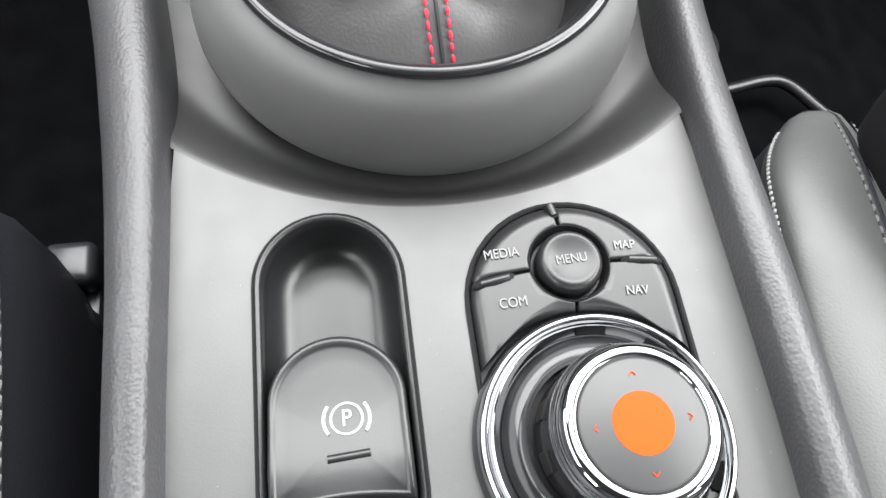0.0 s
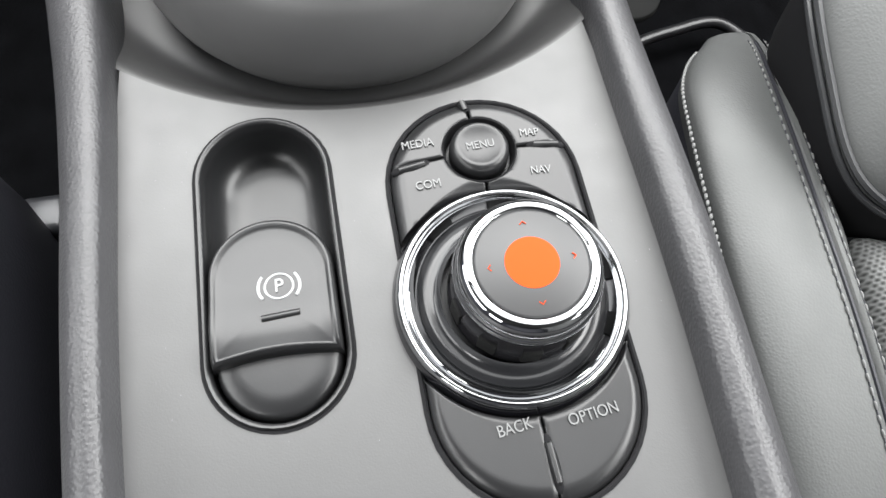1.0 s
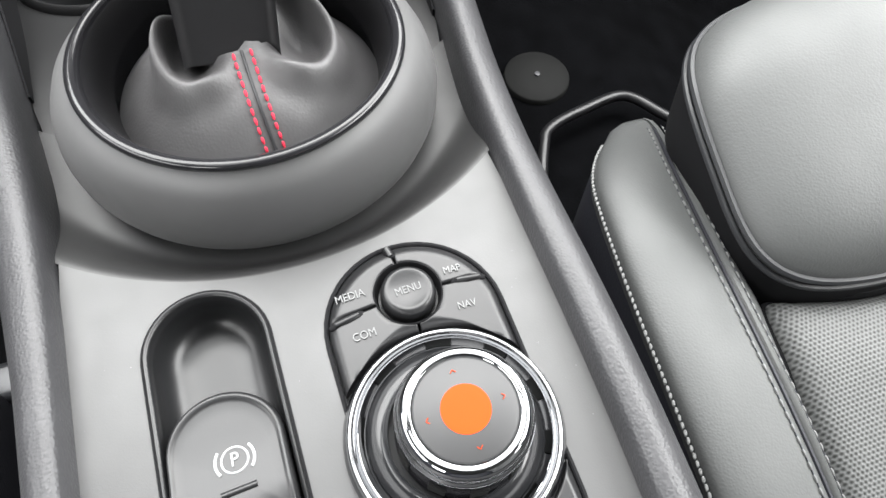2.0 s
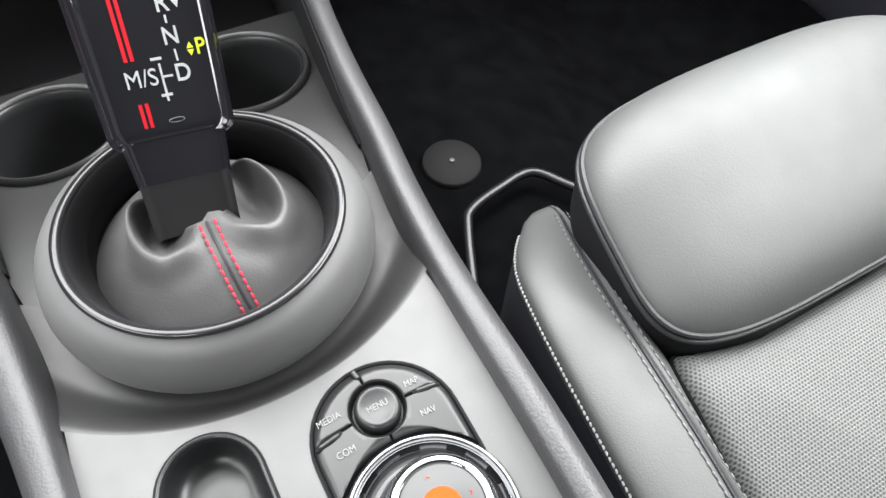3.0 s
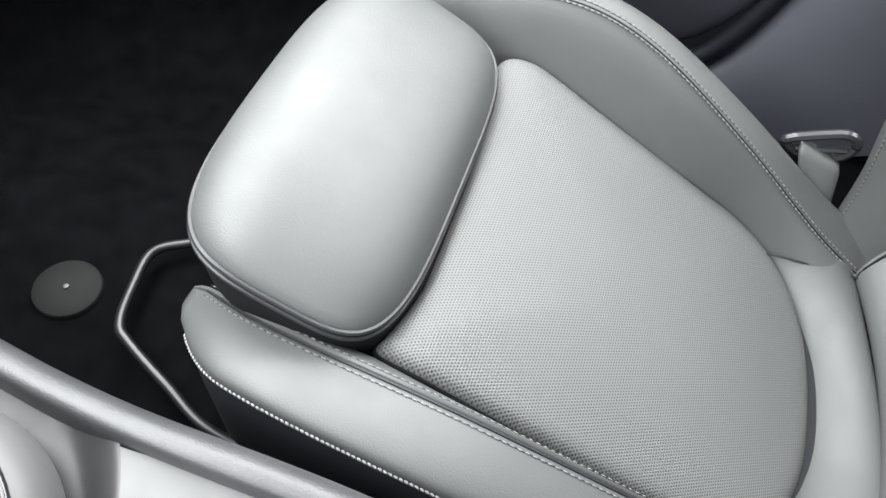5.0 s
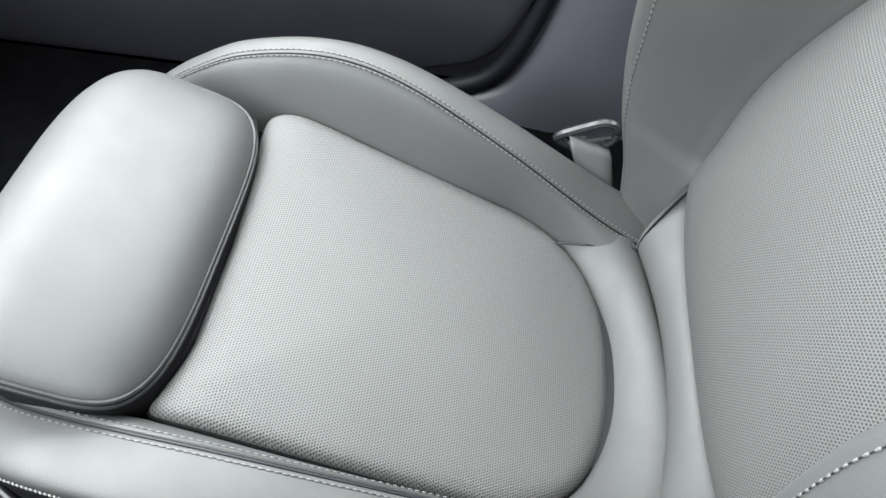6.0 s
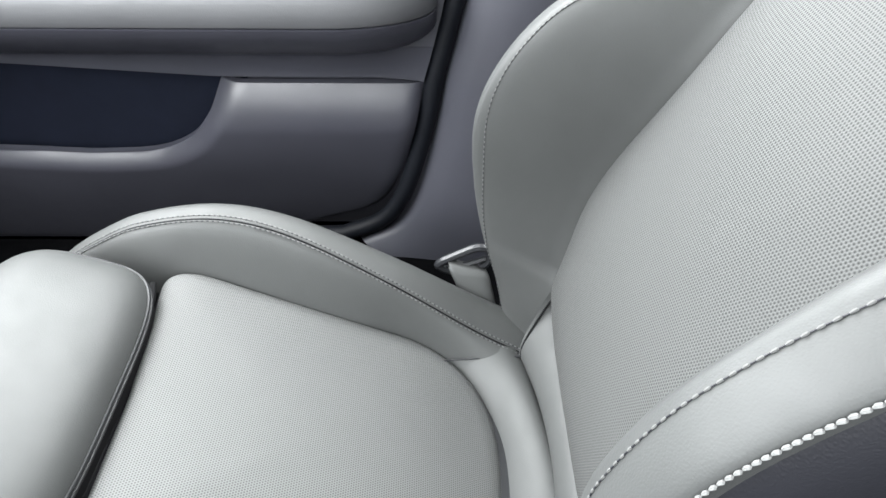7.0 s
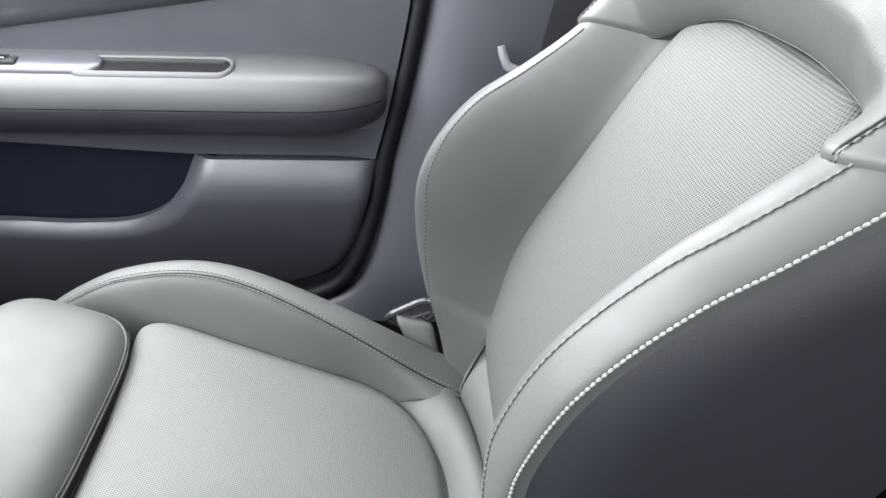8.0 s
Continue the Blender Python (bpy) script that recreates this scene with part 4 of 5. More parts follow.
thigh = part("thigh_support", pillow(thigh_outline(), EXC, thigh_z, rows), LEATHER, seat, "smooth grey leather thigh cushion", flat_angle=70)
part("skirt", pillow(thigh_outline(), EXC, thigh_z, [(0.5, -0.070), (0.93, -0.070), (0.968, -0.045), (0.988, -0.018), (0.992, -0.0062), (0.5, -0.0062)]), SKIRT, thigh, "dark skirt under the piping", flat_angle=60)
part("piping", tube([(XS + EXC[0] + (x - EXC[0]) * 0.996, EXC[1] + (y - EXC[1]) * 0.996, thigh_z(y) - 0.0044) for x, y in thigh_outline()], 0.0017, 8, closed=True), BLACK, thigh)

part("seam", tube([(XS + EXC[0] + (x - EXC[0]) * 0.988, EXC[1] + (y - EXC[1]) * 0.988, thigh_z(y) + 0.0004) for x, y in thigh_outline()], 0.0018, 6, closed=True), BLACK, thigh)

# backrest
REC = radians(20)
BU = Vector((0, -math.sin(REC), math.cos(REC)))
BN = Vector((0, math.cos(REC), math.sin(REC)))
B0 = Vector((XS, -0.379, -0.070))


def back_at(X, h, d):
    return B0 + Vector((X, 0, 0)) + BU * h + BN * d




def back_depth(h):
    return smooth(h, [-0.11, -0.06, 0.0, 0.1, 0.25, 0.34, 0.43], [-0.035, -0.022, 0.0, 0.010, 0.006, 0.000, -0.013])


def back_outline(n=220):
    pts = []
    for k in range(n):
        a = 2 * math.pi * k / n
        c, s = math.cos(a), math.sin(a)
        if s < 0:
            e = 2 / 2.6
            pts.append((0.166 * math.copysign(abs(c) ** e, c), -0.058 * abs(s) ** e))
        else:
            h = 0.425 * s ** (2 / 2.6)
            x = 0.1490 + 0.017 * math.exp(-((h - 0.0) / 0.04) ** 2) + 0.031 * math.exp(-((h - 0.10) / 0.13) ** 2) * (1 - math.exp(-((h - 0.0) / 0.05) ** 2))
            pts.append((x * math.copysign(abs(c) ** (2 / 12), c), h))
    return pts


bm = bmesh.new()
rings = []
for s, dd in [(0.98, -0.05), (0.992, -0.012), (1.0, -0.0065), (0.993, -0.002), (0.975, 0.001), (0.95, 0.003), (0.88, 0.006), (0.78, 0.009), (0.65, 0.012), (0.5, 0.0145), (0.35, 0.016), (0.2, 0.017), (0.05, 0.0175)]:
    rings.append([back_at(x * s, 0.15 + (h - 0.15) * s, dd + back_depth(0.15 + (h - 0.15) * s)) for x, h in back_outline()])
skin(bm, rings)
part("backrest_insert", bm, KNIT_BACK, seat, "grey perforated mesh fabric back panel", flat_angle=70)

PH = [-0.125, -0.056, 0.0, 0.065, 0.125, 0.18, 0.24, 0.290, 0.340, 0.38, 0.46, 0.66]
PD = [0.000, 0.040, 0.080, 0.117, 0.140, 0.141, 0.122, 0.087, 0.056, 0.040, 0.022, 0.005]
NH = [-0.125, -0.056, 0.0, 0.065, 0.12, 0.17, 0.20, 0.25, 0.29, 0.33, 0.355, 0.405, 0.445, 0.50, 0.66]
ND = [-0.014, 0.015, 0.046, 0.079, 0.104, 0.123, 0.130, 0.1285, 0.117, 0.098, 0.081, 0.050, 0.030, 0.018, 0.005]


def bolster_shape(side, h):
    """Inner edge, its depth, ridge depth and outward fall of a backrest bolster."""
    wi = (0.1480 + 0.031 * math.exp(-((h - 0.09) / 0.13) ** 2)) if h > 0 else smooth(h, [-0.125, -0.06, -0.03, 0.0], [0.130, 0.138, 0.150, 0.163])
    if side < 0:
        q = min(1, max(0, (h - 0.27) / 0.12))
        wi -= 0.042 * q * q * (3 - 2 * q)
    return wi, back_depth(h) - 0.012, smooth(h, PH, PD) if side > 0 else smooth(h, NH, ND), 0.024 if side > 0 else 0.009


def bolster_d(side, ax, h):
    wi, d0, pd, fall = bolster_shape(side, h)
    if ax < wi:
        return d0 - 0.02
    if ax < 0.201:
        t = ((ax - wi) / (0.201 - wi)) ** 1.25
        return lerp(d0, pd, math.sin(t * math.pi / 2) ** 1.25)
    return pd - fall * (1 - math.sqrt(max(0.0, 1 - min(1, max(0.0, ax - 0.203) / 0.032) ** 2)))


for side in (1, -1):
    bm = bmesh.new()
    rings, seam, pipe = [], [], []
    for k in range(72):
        h = lerp(-0.125, 0.40 if side > 0 else 0.44, k / 71)
        wi, d0, pd, fall = bolster_shape(side, h)
        xb, xo = 0.203, 0.235
        prof = [(wi - 0.004, d0 - 0.03), (wi - 0.002, d0)]
        for q in range(1, 11):
            t = q / 10
            prof.append((lerp(wi, xb - 0.002, t ** 0.8), lerp(d0, pd, math.sin(t * math.pi / 2) ** 1.25)))
        prof += [(xb, pd), (xb + 0.0034, pd)]
        for q in range(1, 8):
            t = q / 7
            prof.append((lerp(xb + 0.0034, xo, math.sin(t * math.pi / 2)), lerp(pd, pd - fall, 1 - math.cos(t * math.pi / 2))))
        prof += [(xo - 0.006, pd - 0.04), (xo - 0.03, d0 - 0.03)]
        rings.append([back_at(side * x, h, d) for x, d in prof])
        ax = xb + (0.0045 if side < 0 else -0.0065)
        seam.append(back_at(side * ax, h, bolster_d(side, ax, h) + 0.0005))
        if h < (0.345 if side > 0 else 0.405):
            pipe.append(back_at(side * (xo + 0.0008), h, pd - fall))
    skin(bm, rings)
    bol = part("backrest_bolster", bm, LEATHER, seat, "grey leather side bolster", flat_angle=60)
    stitch_row([p for p in seam if (p - B0).dot(BU) < (0.35 if side > 0 else 0.41)], 0.0029, 0.0026, 0.00070, GREYTHREAD, bol, SIDE)
    part("edge_stitching", stitches(pipe, 0.0032, 0.0006, 0.0010, 0.0004), THREAD if side < 0 else GREYTHREAD, bol, "light twisted edge stitching", kind="stuff")
    bm = bmesh.new()
    rr = []
    for k, p in enumerate(pipe):
        q = p - BN * 0.005 - Vector((side * 0.002, 0, 0))
        back = B0 + BU * ((p - B0).dot(BU)) + BN * -0.10
        rr.append([q - Vector((side * 0.004, 0, 0)), q + Vector((side * 0.003, 0, 0)) - BN * 0.010, q + Vector((side * 0.006, 0, 0)) - BN * 0.05, Vector((XS + side * 0.225, back.y, back.z)), Vector((XS + side * 0.19, back.y, back.z)), q - Vector((side * 0.03, 0, 0)) - BN * 0.012])
    skin(bm, rr)
    part("backrest_side", bm, SIDE, seat, "dark leather back side panel", flat_angle=50)

# lower strip of the backrest, below its insert
bm = bmesh.new()
rings = []
for i in range(49):
    u = lerp(-1, 1, i / 48)
    q = abs(u)
    h0 = -0.001 - 0.058 * (1 - q ** 2.6) ** (1 / 2.6)
    ring = []
    for k in range(13):
        t = k / 12
        h = lerp(h0 + 0.002, -0.100, t)
        edge = lerp(back_depth(h) - 0.010, 0.003 - 0.030 * (1 - q * q), t) - 0.008 * t ** 6
        ring.append(back_at(u * lerp(0.163, 0.134, t), h, edge + 0.016 * math.sin(math.pi * t) ** 0.55))
    ring += [back_at(u * 0.134, -0.110, -0.07), back_at(u * 0.163, h0, -0.07)]
    rings.append(ring)
skin(bm, rings)
strip = part("backrest_lower_strip", bm, LEATHER, seat, "grey leather strip", flat_angle=60)
for side in (1, -1):
    path = []
    for k in range(13):
        t = 0.04 + 0.92 * k / 12
        h = lerp(-0.012, -0.100, t)
        path.append(back_at(side * 0.975 * lerp(0.163, 0.134, t), h, lerp(back_depth(h) - 0.010, 0.001, t) - 0.008 * t ** 6 + 0.0155 * math.sin(math.pi * t) ** 0.55))
    part("seam", tube(path, 0.0013, 6), SKIRT, strip)
# shoulder piece, drawn over the ends of the bolsters
def shoulder_edge(X):
    if X < 0:
        return smooth(-X, [0, 0.06, 0.12, 0.15, 0.186, 0.236], [0.424, 0.426, 0.419, 0.408, 0.397, 0.414])
    return smooth(X, [0, 0.06, 0.11, 0.152, 0.223, 0.236], [0.424, 0.417, 0.398, 0.374, 0.342, 0.337])


def shoulder_at(X, h, lift=0.0):
    side, ax, rise = 1 if X > 0 else -1, abs(X), h - shoulder_edge(X)
    d = lerp(-0.008, 0.024, min(1, max(0, rise) / 0.035) ** 0.55) + 0.008 * math.sin(math.pi * min(1, max(0, rise) / 0.2))
    w = bolster_d(side, ax, h) + lerp(-0.004, 0.005, min(1, max(0, rise) / 0.007) ** 0.6)
    k = max(0.0, 0.010 - abs(d - w)) / 0.010
    d = max(d, w) + 0.0025 * k * k
    return back_at(X * (1 - 0.5 * max(0, h - 0.45) ** 1.0 * 0.6), h, d + lift)


bm = bmesh.new()
rings = []
for i in range(105):
    X = lerp(-0.2358, 0.2358, i / 104)
    h0 = shoulder_edge(X)
    ring = [shoulder_at(X, lerp(h0, 0.66, (k / 40) ** 2.0)) for k in range(41)]
    ring += [back_at(X * 0.8, 0.66, -0.07), back_at(X * 0.97, h0 + 0.01, -0.07)]
    rings.append(ring)
skin(bm, rings)
shoulder = part("shoulder_panel", bm, LEATHER, seat, "grey leather shoulder panel", flat_angle=60)
part("edge_seam", tube([shoulder_at(X, shoulder_edge(X) + 0.0006, -0.0004) for X in [lerp(-0.232, 0.232, k / 90) for k in range(91)]], 0.0010, 6), SIDE, shoulder, "dark seam under the shoulder panel")
for X, hs in ((-0.200, (0.401, 0.52)), (0.219, (0.346, 0.47))):
    path = [shoulder_at(X, lerp(hs[0], hs[1], k / 30), 0.0002) for k in range(31)]
    part("seam", tube([p + Vector((0.003, 0, 0)) for p in path], 0.0009, 6), BLACK, shoulder)
    stitch_row(path, 0.0034, 0.0020, 0.00075, GREYTHREAD, shoulder)
bm = bmesh.new()
rings = []
for k in range(24):
    h = lerp(-0.12, 0.64, k / 23)
    w = 0.215 - 0.05 * max(0, (h - 0.4) / 0.24) ** 2
    rings.append([back_at(w * math.copysign(abs(math.cos(a)) ** 0.5, math.cos(a)), h, -0.075 + 0.035 * math.copysign(abs(math.sin(a)) ** 0.5, math.sin(a))) for a in [2 * math.pi * q / 32 for q in range(32)]])
skin(bm, rings)
part("back_shell", bm, SIDE, seat, "", flat_angle=60)

# adjustment bar in front of the seat
bar = thing("seat_slide_bar", (0.17, 0.2, FLOOR), "bent black metal seat slide bar under the seat", "seat bar")
part("bar", tube(spline([(0.285, 0.19, -0.185), (0.262, 0.222, -0.182), (0.240, 0.246, -0.180), (0.205, 0.243, -0.180), (0.172, 0.234, -0.180), (0.160, 0.219, -0.181), (0.140, 0.175, -0.185), (0.122, 0.130, -0.190), (0.121, 0.06, -0.20)], 60), 0.0042, 10), PAINT, bar, "", flat_angle=80)
part("foot", box((0.110, 0.00, -0.238), (0.14, 0.09, -0.195), 0.004), BLACK, bar)

# belt anchor at the far side of the cushion
anchor = thing("seat_belt_anchor", (0.555, -0.29, -0.2), "dark grey looped seat belt anchor beside the cushion", "belt anchor")
path = spline([(0.553, -0.262, -0.113), (0.555, -0.283, -0.103), (0.556, -0.303, -0.095), (0.557, -0.317, -0.103), (0.557, -0.313, -0.120), (0.556, -0.294, -0.131), (0.554, -0.272, -0.130), (0.553, -0.256, -0.121), (0.553, -0.262, -0.113)], 48)[:-1]
part("loop", tube(path, 0.0050, 8, closed=True), BUCKLE, anchor, "black angular loop", flat_angle=30)
part("latch_bar", tube([(0.552, -0.268, -0.124), (0.553, -0.290, -0.118), (0.556, -0.312, -0.112)], 0.0034, 6), BLACK, anchor, "", flat_angle=30)
bm = bmesh.new()
rings = []
for k in range(10):
    t = k / 9
    c = Vector((lerp(0.549, 0.516, t), lerp(-0.290, -0.316, t), lerp(-0.118, -0.185, t)))
    w = lerp(0.025, 0.017, t) * (0.9 if k == 0 else 1)
    rings.append([c + Vector((0.008 * math.copysign(abs(math.sin(a)) ** 0.6, math.sin(a)), w * math.copysign(abs(math.cos(a)) ** 0.5, math.cos(a)), 0.007 * math.cos(a))) for a in [2 * math.pi * q / 20 for q in range(20)]])
skin(bm, rings)
part("sleeve", bm, LEATHER, anchor, "grey anchor sleeve", flat_angle=70)

# ---- passenger door ----
door = thing("front_door", (0.74, 0.2, -0.2), "dark plastic front passenger door card with padded armrest and pocket", "car door")


def yz_sheet(loops, x, depth):
    bm = sheet([[(y, z) for y, z in lp] for lp in loops])
    for v in bm.verts:
        v.co = Vector((0, v.co.x, v.co.y))
    r = bmesh.ops.extrude_face_region(bm, geom=list(bm.faces))
    bmesh.ops.translate(bm, verts=[v for v in r["geom"] if isinstance(v, bmesh.types.BMVert)], vec=(depth, 0, 0))
    bmesh.ops.translate(bm, verts=bm.verts, vec=(x, 0, 0))
    return bm


rear_edge = spline([(0, -0.290, 0.32), (0, -0.285, 0.24), (0, -0.262, 0.12), (0, -0.237, 0.016)], 12)
rear_low = spline([(0, -0.237, 0.014), (0, -0.222, -0.06), (0, -0.196, -0.15), (0, -0.160, -0.205), (0, -0.10, -0.232)], 16)
pocket = [(p.y, p.z) for p in spline([(0, 0.022, 0.0155), (0, 0.042, -0.026), (0, 0.074, -0.064), (0, 0.124, -0.089), (0, 0.190, -0.097), (0, 0.260, -0.096), (0, 0.340, -0.090), (0, 0.60, -0.073), (0, 0.86, -0.061)], 240)]
def rear_y(z):
    return smooth(z, [-0.26, -0.232, -0.205, -0.15, -0.06, 0.016], [-0.03, -0.10, -0.160, -0.196, -0.222, -0.237])


def pocket_z(y):
    """Height of the pocket's lower lip."""
    return interp(y, [q[0] for q in pocket], [q[1] for q in pocket])


def card_x(y, z, y_rear):
    near = min(math.hypot(y - a, z - b) for a, b in pocket)
    roll = max(0.0, 1 - near / 0.026)
    return 0.727 + (0.017 * ((z + 0.045) / 0.061) ** 2 if z > -0.045 else 0.068 * ((-0.045 - z) / 0.215) ** 1.2) + 0.010 * math.exp(-(y - y_rear) / 0.008) + 0.018 * roll ** 1.6


zs = [lerp(-0.26, 0.016, i / 60) for i in range(61)]
back_line = [rear_y(z) for z in zs]
cols = [lerp(-0.2366, 0.022, 1 - math.cos(math.pi / 2 * i / 40)) for i in range(40)] + [lerp(0.022, 0.14, i / 30) for i in range(30)] + [lerp(0.14, 0.85, i / 40) for i in range(41)]
bm = bmesh.new()
grid = []
for y in cols:
    low_z = interp(-y, [-q for q in back_line], zs) if y < -0.03 else -0.29
    top_z = 0.0155 if y <= 0.022 else pocket_z(y)
    grid.append([(card_x(y, z, rear_y(z)), y, z) for z in [lerp(low_z, top_z, 0.5 - 0.5 * math.cos(math.pi * i / 60)) for i in range(61)]])
skin(bm, grid, False, False)
bmesh.ops.remove_doubles(bm, verts=bm.verts, dist=1e-5)
r = bmesh.ops.extrude_face_region(bm, geom=list(bm.faces))
bmesh.ops.translate(bm, verts=[v for v in r["geom"] if isinstance(v, bmesh.types.BMVert)], vec=(0.012, 0, 0))
part("lower_card", bm, DOOR, door, "dark grey lower door card with a rolled pocket lip", flat_angle=60)
# back of the pocket, with the shade in its colour
part("pocket_back", box((0.790, 0.0, -0.125), (0.80, 0.86, 0.03)), POCKET_SHADE, door, "", False)
upper = [(-0.290, 0.34)] + [(p.y, p.z) for p in rear_edge[:-1]] + [(-0.249, 0.0655), (0.85, 0.0805), (0.85, 0.34)]
part("upper_card", yz_sheet([upper], 0.741, 0.02), DOOR, door, "dark grey upper door card", flat_angle=50)
# hollow below the armrest
bm = bmesh.new()
rings = []
for k in range(45):
    y = lerp(-0.237, 0.85, k / 44)
    low_z, top_z = interp(y, [-0.237, 0.02, 0.28, 0.85], [0.0195, 0.0195, 0.036, 0.060]), interp(y, [-0.249, 0.85], [0.0650, 0.0800])
    deep = 0.012 * min(1.0, (y + 0.237) / 0.05)
    ring = [(0.741 + deep * math.sin(math.pi / 2 * q / 8), y - (0.012 * (1 - q / 8) if k == 0 else 0), lerp(top_z, low_z, q / 8)) for q in range(9)]
    rings.append(ring + [(0.785, y, low_z), (0.785, y, top_z)])
skin(bm, rings)
part("under_card", bm, DOOR, door, "dark hollow below the armrest", flat_angle=60)
# upper roll of the door card
bm = bmesh.new()
rings = []
for k in range(50):
    y = lerp(-0.27, 0.84, k / 49)
    ring = []
    for q in range(13):
        a = math.pi * q / 12
        ring.append((0.743 - 0.026 * math.sin(a) ** 1.3, y, 0.228 + 0.15 * (0.33 - y) + 0.048 * math.cos(a)))
    ring.append((0.75, y, 0.228 + 0.15 * (0.33 - y)))
    rings.append(ring)
skin(bm, rings)
part("shoulder_roll", bm, DOOR, door, "", flat_angle=70)
# armrest
bm = bmesh.new()
rings, crease = [], []
NA = 70
for k in range(NA):
    y = lerp(-0.243, 0.70, k / (NA - 1)) if k > 12 else lerp(-0.2535, -0.243 + 0.0137 * 12, (k / 12) ** 1.6)
    e = 1.0 if y > -0.12 else math.sqrt(max(0.0, 1 - ((-0.12 - y) / 0.134) ** 2.4))
    e = max(e, 0.04)
    depth = 0.072 * e + 0.001
    zt, zm, zb = 0.118 + 0.052 * (0.45 + 0.55 * e), 0.118, 0.118 - 0.055 * (0.3 + 0.7 * e)
    up = zt - zm
    prof = [(0.745, zt)] + [(0.742 - depth * fx, zm + up * fz) for fx, fz in ((0.10, 0.985), (0.30, 0.955), (0.52, 0.905), (0.70, 0.84), (0.82, 0.765), (0.91, 0.65), (0.965, 0.48), (0.99, 0.28), (1.0, 0.10))]
    prof += [(0.742 - depth + 0.0016, zm), (0.742 - depth + 0.0002, zm - 0.002)]
    for q in range(1, 7):
        t = q / 6
        prof.append((lerp(0.742 - depth, 0.742 - depth * 0.25, t ** 1.5), lerp(zm - 0.002, zb, t)))
    prof += [(0.745, zb - 0.004)]
    rings.append([(x, y, z) for x, z in prof[:11] + [(0.745, zm)]])
    crease.append([(x, y, z) for x, z in [(0.745, zm - 0.001)] + prof[11:]])
skin(bm, rings)
part("armrest_pad", bm, ARM, door, "padded grey armrest", flat_angle=60)
bm = bmesh.new()
skin(bm, crease)
part("armrest_base", bm, DOOR, door, "dark underside of the armrest", flat_angle=60)
def arm_top(x):
    """Height of the armrest's upper face."""
    return interp(x, [0.6765, 0.683, 0.6916, 0.7046, 0.7204, 0.7348], [0.1518, 0.1578, 0.1617, 0.1651, 0.1677, 0.1692])


pull = stadium(0.7005, 0.0165, -0.062, 0.135)
for nm, prof, mat in (("pull_rim", [(0.0034, -0.004), (0.0034, 0.0020), (0.0016, 0.0046), (-0.0006, 0.0044), (-0.0018, 0.0024), (-0.0018, -0.004)], ARM),):
    bm = rim(pull, prof, 0.7005, 0.04)
    for v in bm.verts:
        v.co.z += arm_top(v.co.x)
    part(nm, bm, mat, door, "grey rim round the pull recess", flat_angle=60)
# no real hollow: a dark plate on the pad paints the recess's shade
bm = sheet([inset_loop(pull, -0.001, 0.7005, 0.04)], 0.0022)
for v in bm.verts:
    v.co.z += arm_top(v.co.x)
part("pull_shade_plate", thicken(bm, 0.003), SKIRT, door, "dark plate painting the shade of a pull recess", False)
# paler strip on the plate, painted as the recess's lit far wall
bm = sheet([stadium(0.7105, 0.0042, -0.053, 0.120)], 0.0032)
for v in bm.verts:
    v.co.z += arm_top(v.co.x)
part("pull_lit_strip", thicken(bm, 0.003), RECESS_SHADE, door, "lighter strip painting the lit inner wall of the recess", False)
panel = [(x, y) for x, y in stadium(0.7005, 0.0172, 0.095, 0.36)]
bm = bmesh.new()
skin(bm, [[(0.7005 + (x - 0.7005) * k, 0.2275 + (y - 0.2275) * (1 - (1 - k) * 0.13), arm_top(0.7005 + (x - 0.7005) * k) + h) for x, y in panel] for k, h in ((1.0, -0.004), (1.0, 0.0030), (0.95, 0.0052), (0.85, 0.0064), (0.6, 0.0070), (0.3, 0.0072), (0.02, 0.0072))])
sw = part("switch_panel", bm, DOOR, door, "rounded window switch panel", flat_angle=50)
bm = box((0.688, 0.194, 0.164), (0.705, 0.238, 0.1735), 0.003)
part("window_switch", bm, BLACK, sw, "window switch")
part("switch_tip", box((0.6895, 0.205, 0.1728), (0.7035, 0.226, 0.1762), 0.0014), CHROME, sw, "chrome switch tip")

# door seal, sill and pillar trims
seal_pts = [(0.752, p.y - 0.013, p.z) for p in rear_edge] + [(0.752, p.y - 0.013, p.z - 0.004) for p in rear_low[1:]] + [(0.752, 0.1, -0.245)]
solid("door_seal", tube(seal_pts, 0.0125, 12), RUBBER, "black rubber door seal", "seal", "structure", flat_angle=80)
bm = bmesh.new()
edge = [(p.y - 0.027, p.z) for p in rear_edge] + [(p.y - 0.027 - 0.01 * k / 15, p.z - 0.012 * k / 15) for k, p in enumerate(rear_low)]
rings = []
for k, (y, z) in enumerate(edge):
    low_ = max(0, -z - 0.05)
    rings.append([(0.775, y + 0.004, z), (0.752, y - 0.001, z), (0.738, y - 0.012, z - 0.25 * low_ * 0.1), (0.728, y - 0.032, z - 0.3 * low_), (0.722, y - 0.065, z - 0.35 * low_), (0.722, y - 0.12, z - 0.3 * low_), (0.724, y - 0.24, z - 0.1 * low_), (0.775, y - 0.24, z)])
skin(bm, rings)
solid("pillar_trim", bm, PILLAR, "dark grey plastic pillar and sill trim behind the door", "pillar trim", "structure", flat_angle=70)

belt = thing("seat_belt", (0.715, -0.43, 0.15), "black seat belt webbing with a pale plastic tongue on the pillar", "seat belt")
bm = bmesh.new()
rings = []
for k in range(24):
    t = k / 23
    c = Vector((0.708, lerp(-0.415, -0.53, t), lerp(-0.15, 0.52, t)))
    rings.append([c + Vector((0, -0.023, 0)), c + Vector((-0.0015, -0.023, 0)), c + Vector((-0.0015, 0.023, 0)), c + Vector((0, 0.023, 0))])
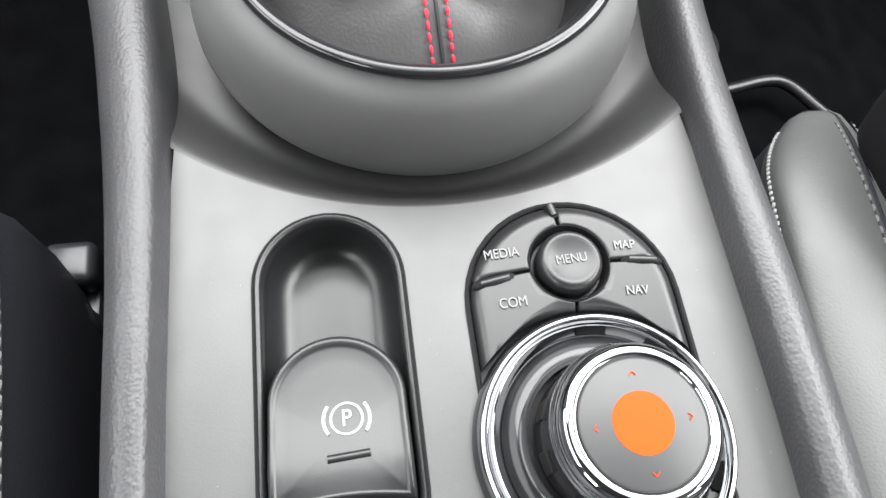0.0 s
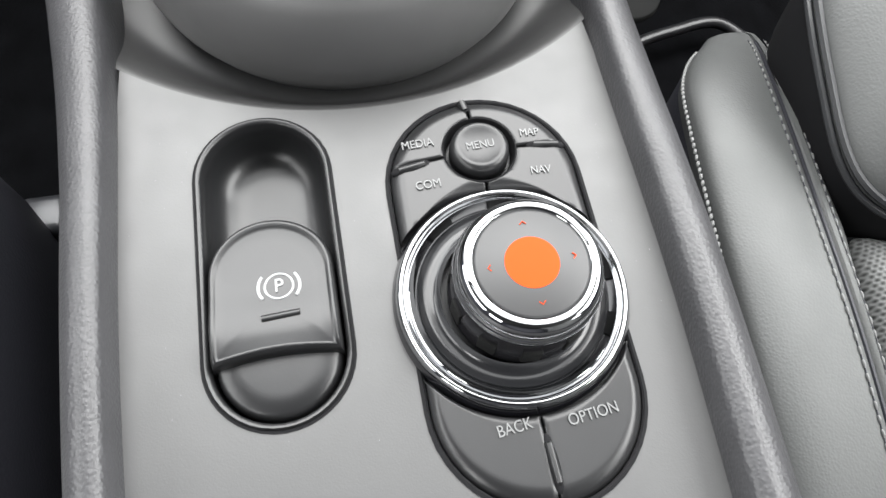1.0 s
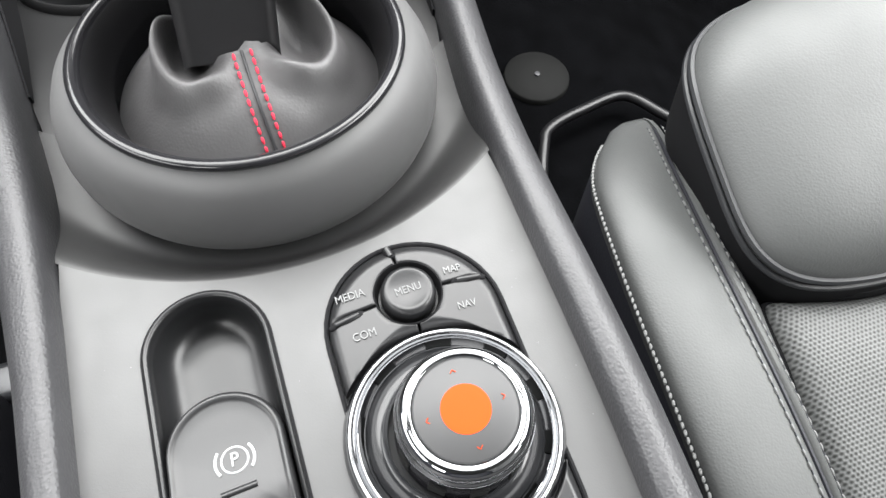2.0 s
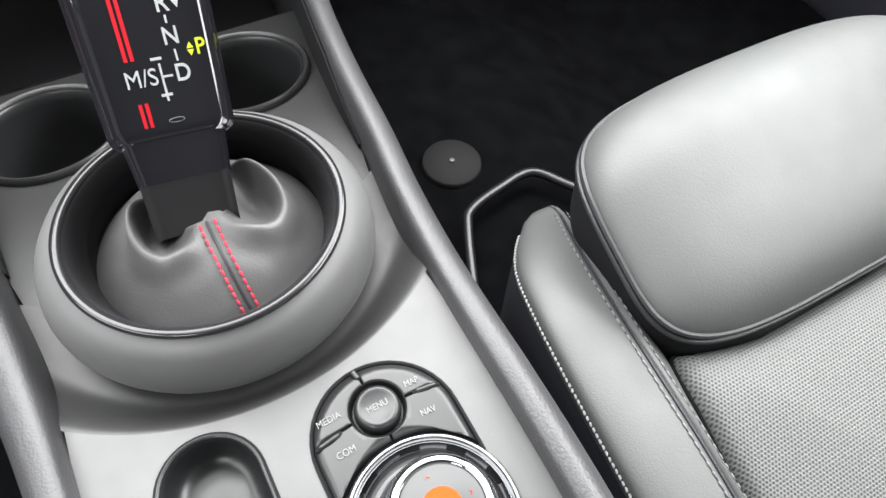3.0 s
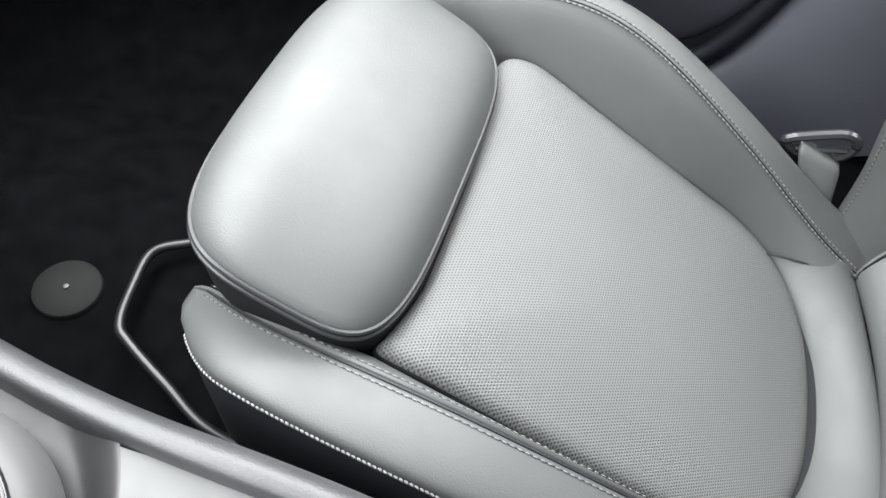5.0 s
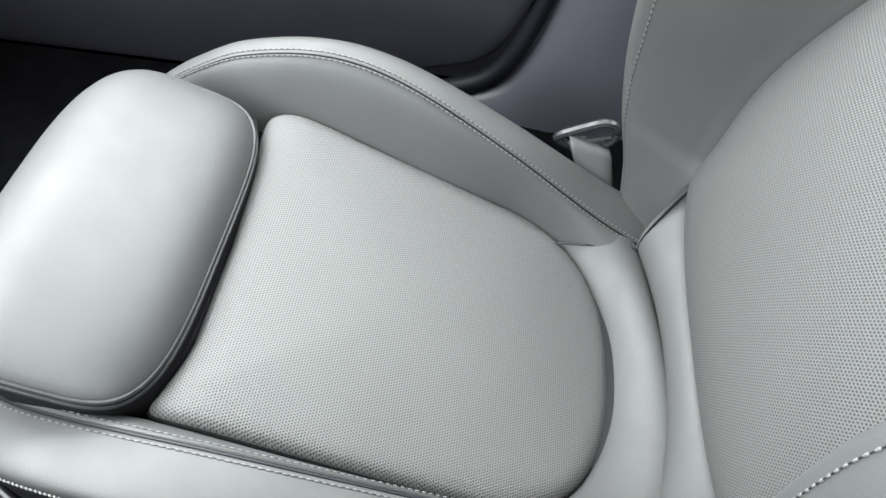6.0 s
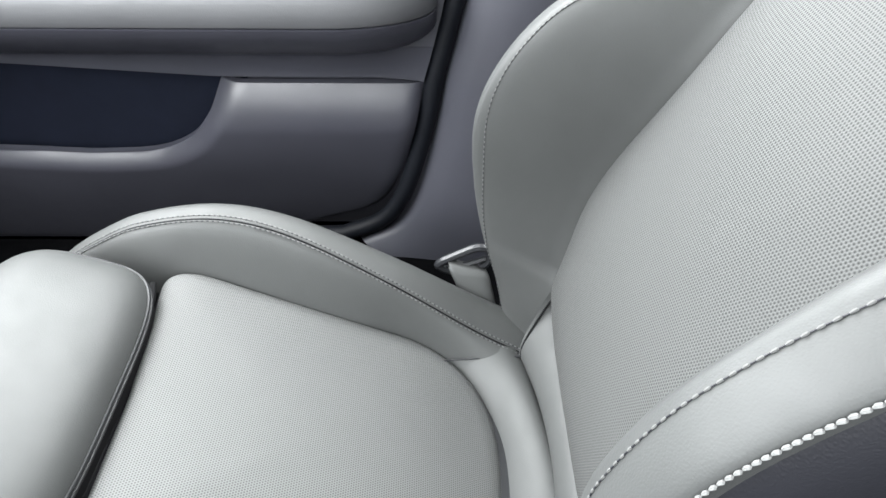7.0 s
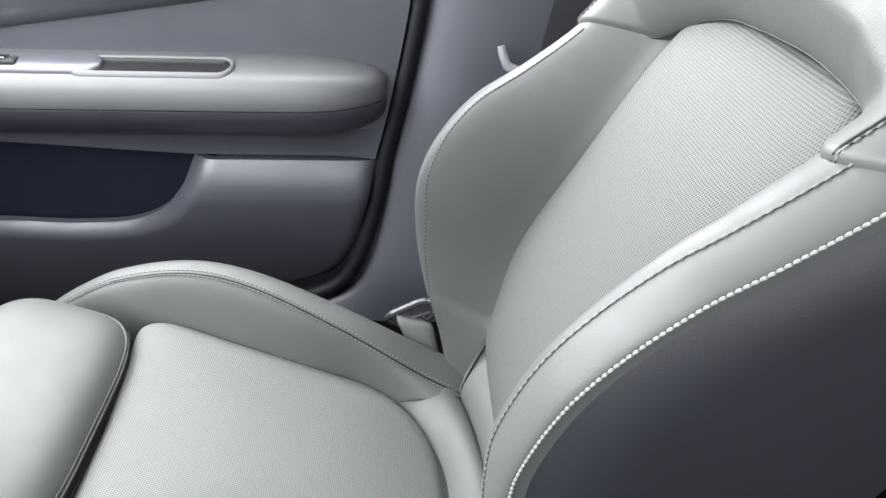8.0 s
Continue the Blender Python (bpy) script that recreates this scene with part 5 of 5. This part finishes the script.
skin(bm, rings)
part("webbing", bm, BELT, belt)
TA = Vector((0.70, -0.412, 0.176))
part("tongue", tube([TA + Vector((0, 0.013, 0.022)), TA + Vector((-0.002, 0.010, 0.012)), TA + Vector((-0.003, 0.004, -0.002)), TA + Vector((-0.003, -0.014, -0.010)), TA + Vector((-0.002, -0.030, -0.014))], [0.0050, 0.0058, 0.0062, 0.0068, 0.007], 8), PALE, belt, "pale grey hooked belt tongue", flat_angle=80)

# ---- driver's seat edge and the gap beside it ----
dseat = thing("driver_seat", (-0.38, -0.05, FLOOR), "dark grey leather driver's seat with light edge stitching", "car seat")
DX = -0.184 - 0.213
bm = bmesh.new()
rings, seam, pipe = bolster_rings(1, -0.365, 0.1455, 60, ([z + 0.0 for z in NEAR[0]], NEAR[1], NEAR[2], NEAR[3]))
skin(bm, [[(p[0] - XS + DX, p[1], p[2]) for p in ring] for ring in rings])
bol = part("cushion_bolster", bm, LEATHER, dseat, "grey leather side bolster", flat_angle=60)
shift = Vector((DX - XS, 0, 0))
part("edge_stitching", stitches([p + shift for p in pipe], 0.0042, 0.0010, 0.0011, 0.0004), THREAD, bol, "light twisted edge stitching", kind="stuff")
rr = []
for p in [q + shift for q in pipe]:
    rr.append([(p.x - 0.0015, p.y, p.z - 0.001), (p.x + 0.0035, p.y, p.z - 0.012), (p.x + 0.004, p.y, p.z - 0.05), (p.x - 0.004, p.y, -0.20), (p.x - 0.03, p.y, -0.20), (p.x - 0.03, p.y, p.z - 0.012)])
bm = bmesh.new()
skin(bm, rr)
part("side_panel", bm, SIDE, dseat, "", flat_angle=60)
part("seat_base", box((DX - 0.19, -0.36, -0.235), (DX + 0.19, 0.10, -0.185), 0.01), BLACK, dseat)
rows = [(0.985, -0.055), (0.995, -0.012), (1.0, -0.0075), (0.975, 0.0005), (0.9, 0.004), (0.6, 0.008), (0.02, 0.010)]
bm = pillow(insert_outline(80), (0, -0.15), plane_z, rows)
bmesh.ops.translate(bm, verts=bm.verts, vec=shift)
part("cushion_insert", bm, KNIT, dseat, "", flat_angle=70)
fit_ = thing("seat_rail_fitting", (-0.212, 0.12, FLOOR), "grey metal seat rail fitting with bolts", "rail fitting")
part("plate", box((-0.226, 0.085, -0.205), (-0.200, 0.150, -0.162), 0.004), BUCKLE, fit_)
part("bracket", box((-0.224, 0.126, -0.163), (-0.198, 0.150, -0.143), 0.005, 3), BUCKLE, fit_, "grey metal bracket")
for y, z, r in ((0.107, -0.152, 0.0120), (0.080, -0.160, 0.0070)):
    part("bolt", lathe([(r, z - 0.012), (r, z + 0.003), (r * 0.85, z + 0.006), (r * 0.45, z + 0.0065), (r * 0.38, z + 0.002), (0.0, z + 0.002)], -0.210, y, 20), BUCKLE, fit_, "round grey bolt head", flat_angle=40)

# round mat fastener on the floor
clip = thing("mat_fastener", (0.190, 0.298, FLOOR), "round dark rubber mat fastener on the carpet", "fastener")
part("disc", lathe([(0.0275, FLOOR), (0.0272, FLOOR + 0.0042), (0.0262, FLOOR + 0.0054), (0.006, FLOOR + 0.0060), (0.0, FLOOR + 0.0060)], 0.190, 0.298, 48), DISC, clip, "", flat_angle=50)
part("pin", lathe([(0.0026, FLOOR + 0.006), (0.0022, FLOOR + 0.0078), (0.0, FLOOR + 0.0082)], 0.190, 0.298, 16), METAL, clip)
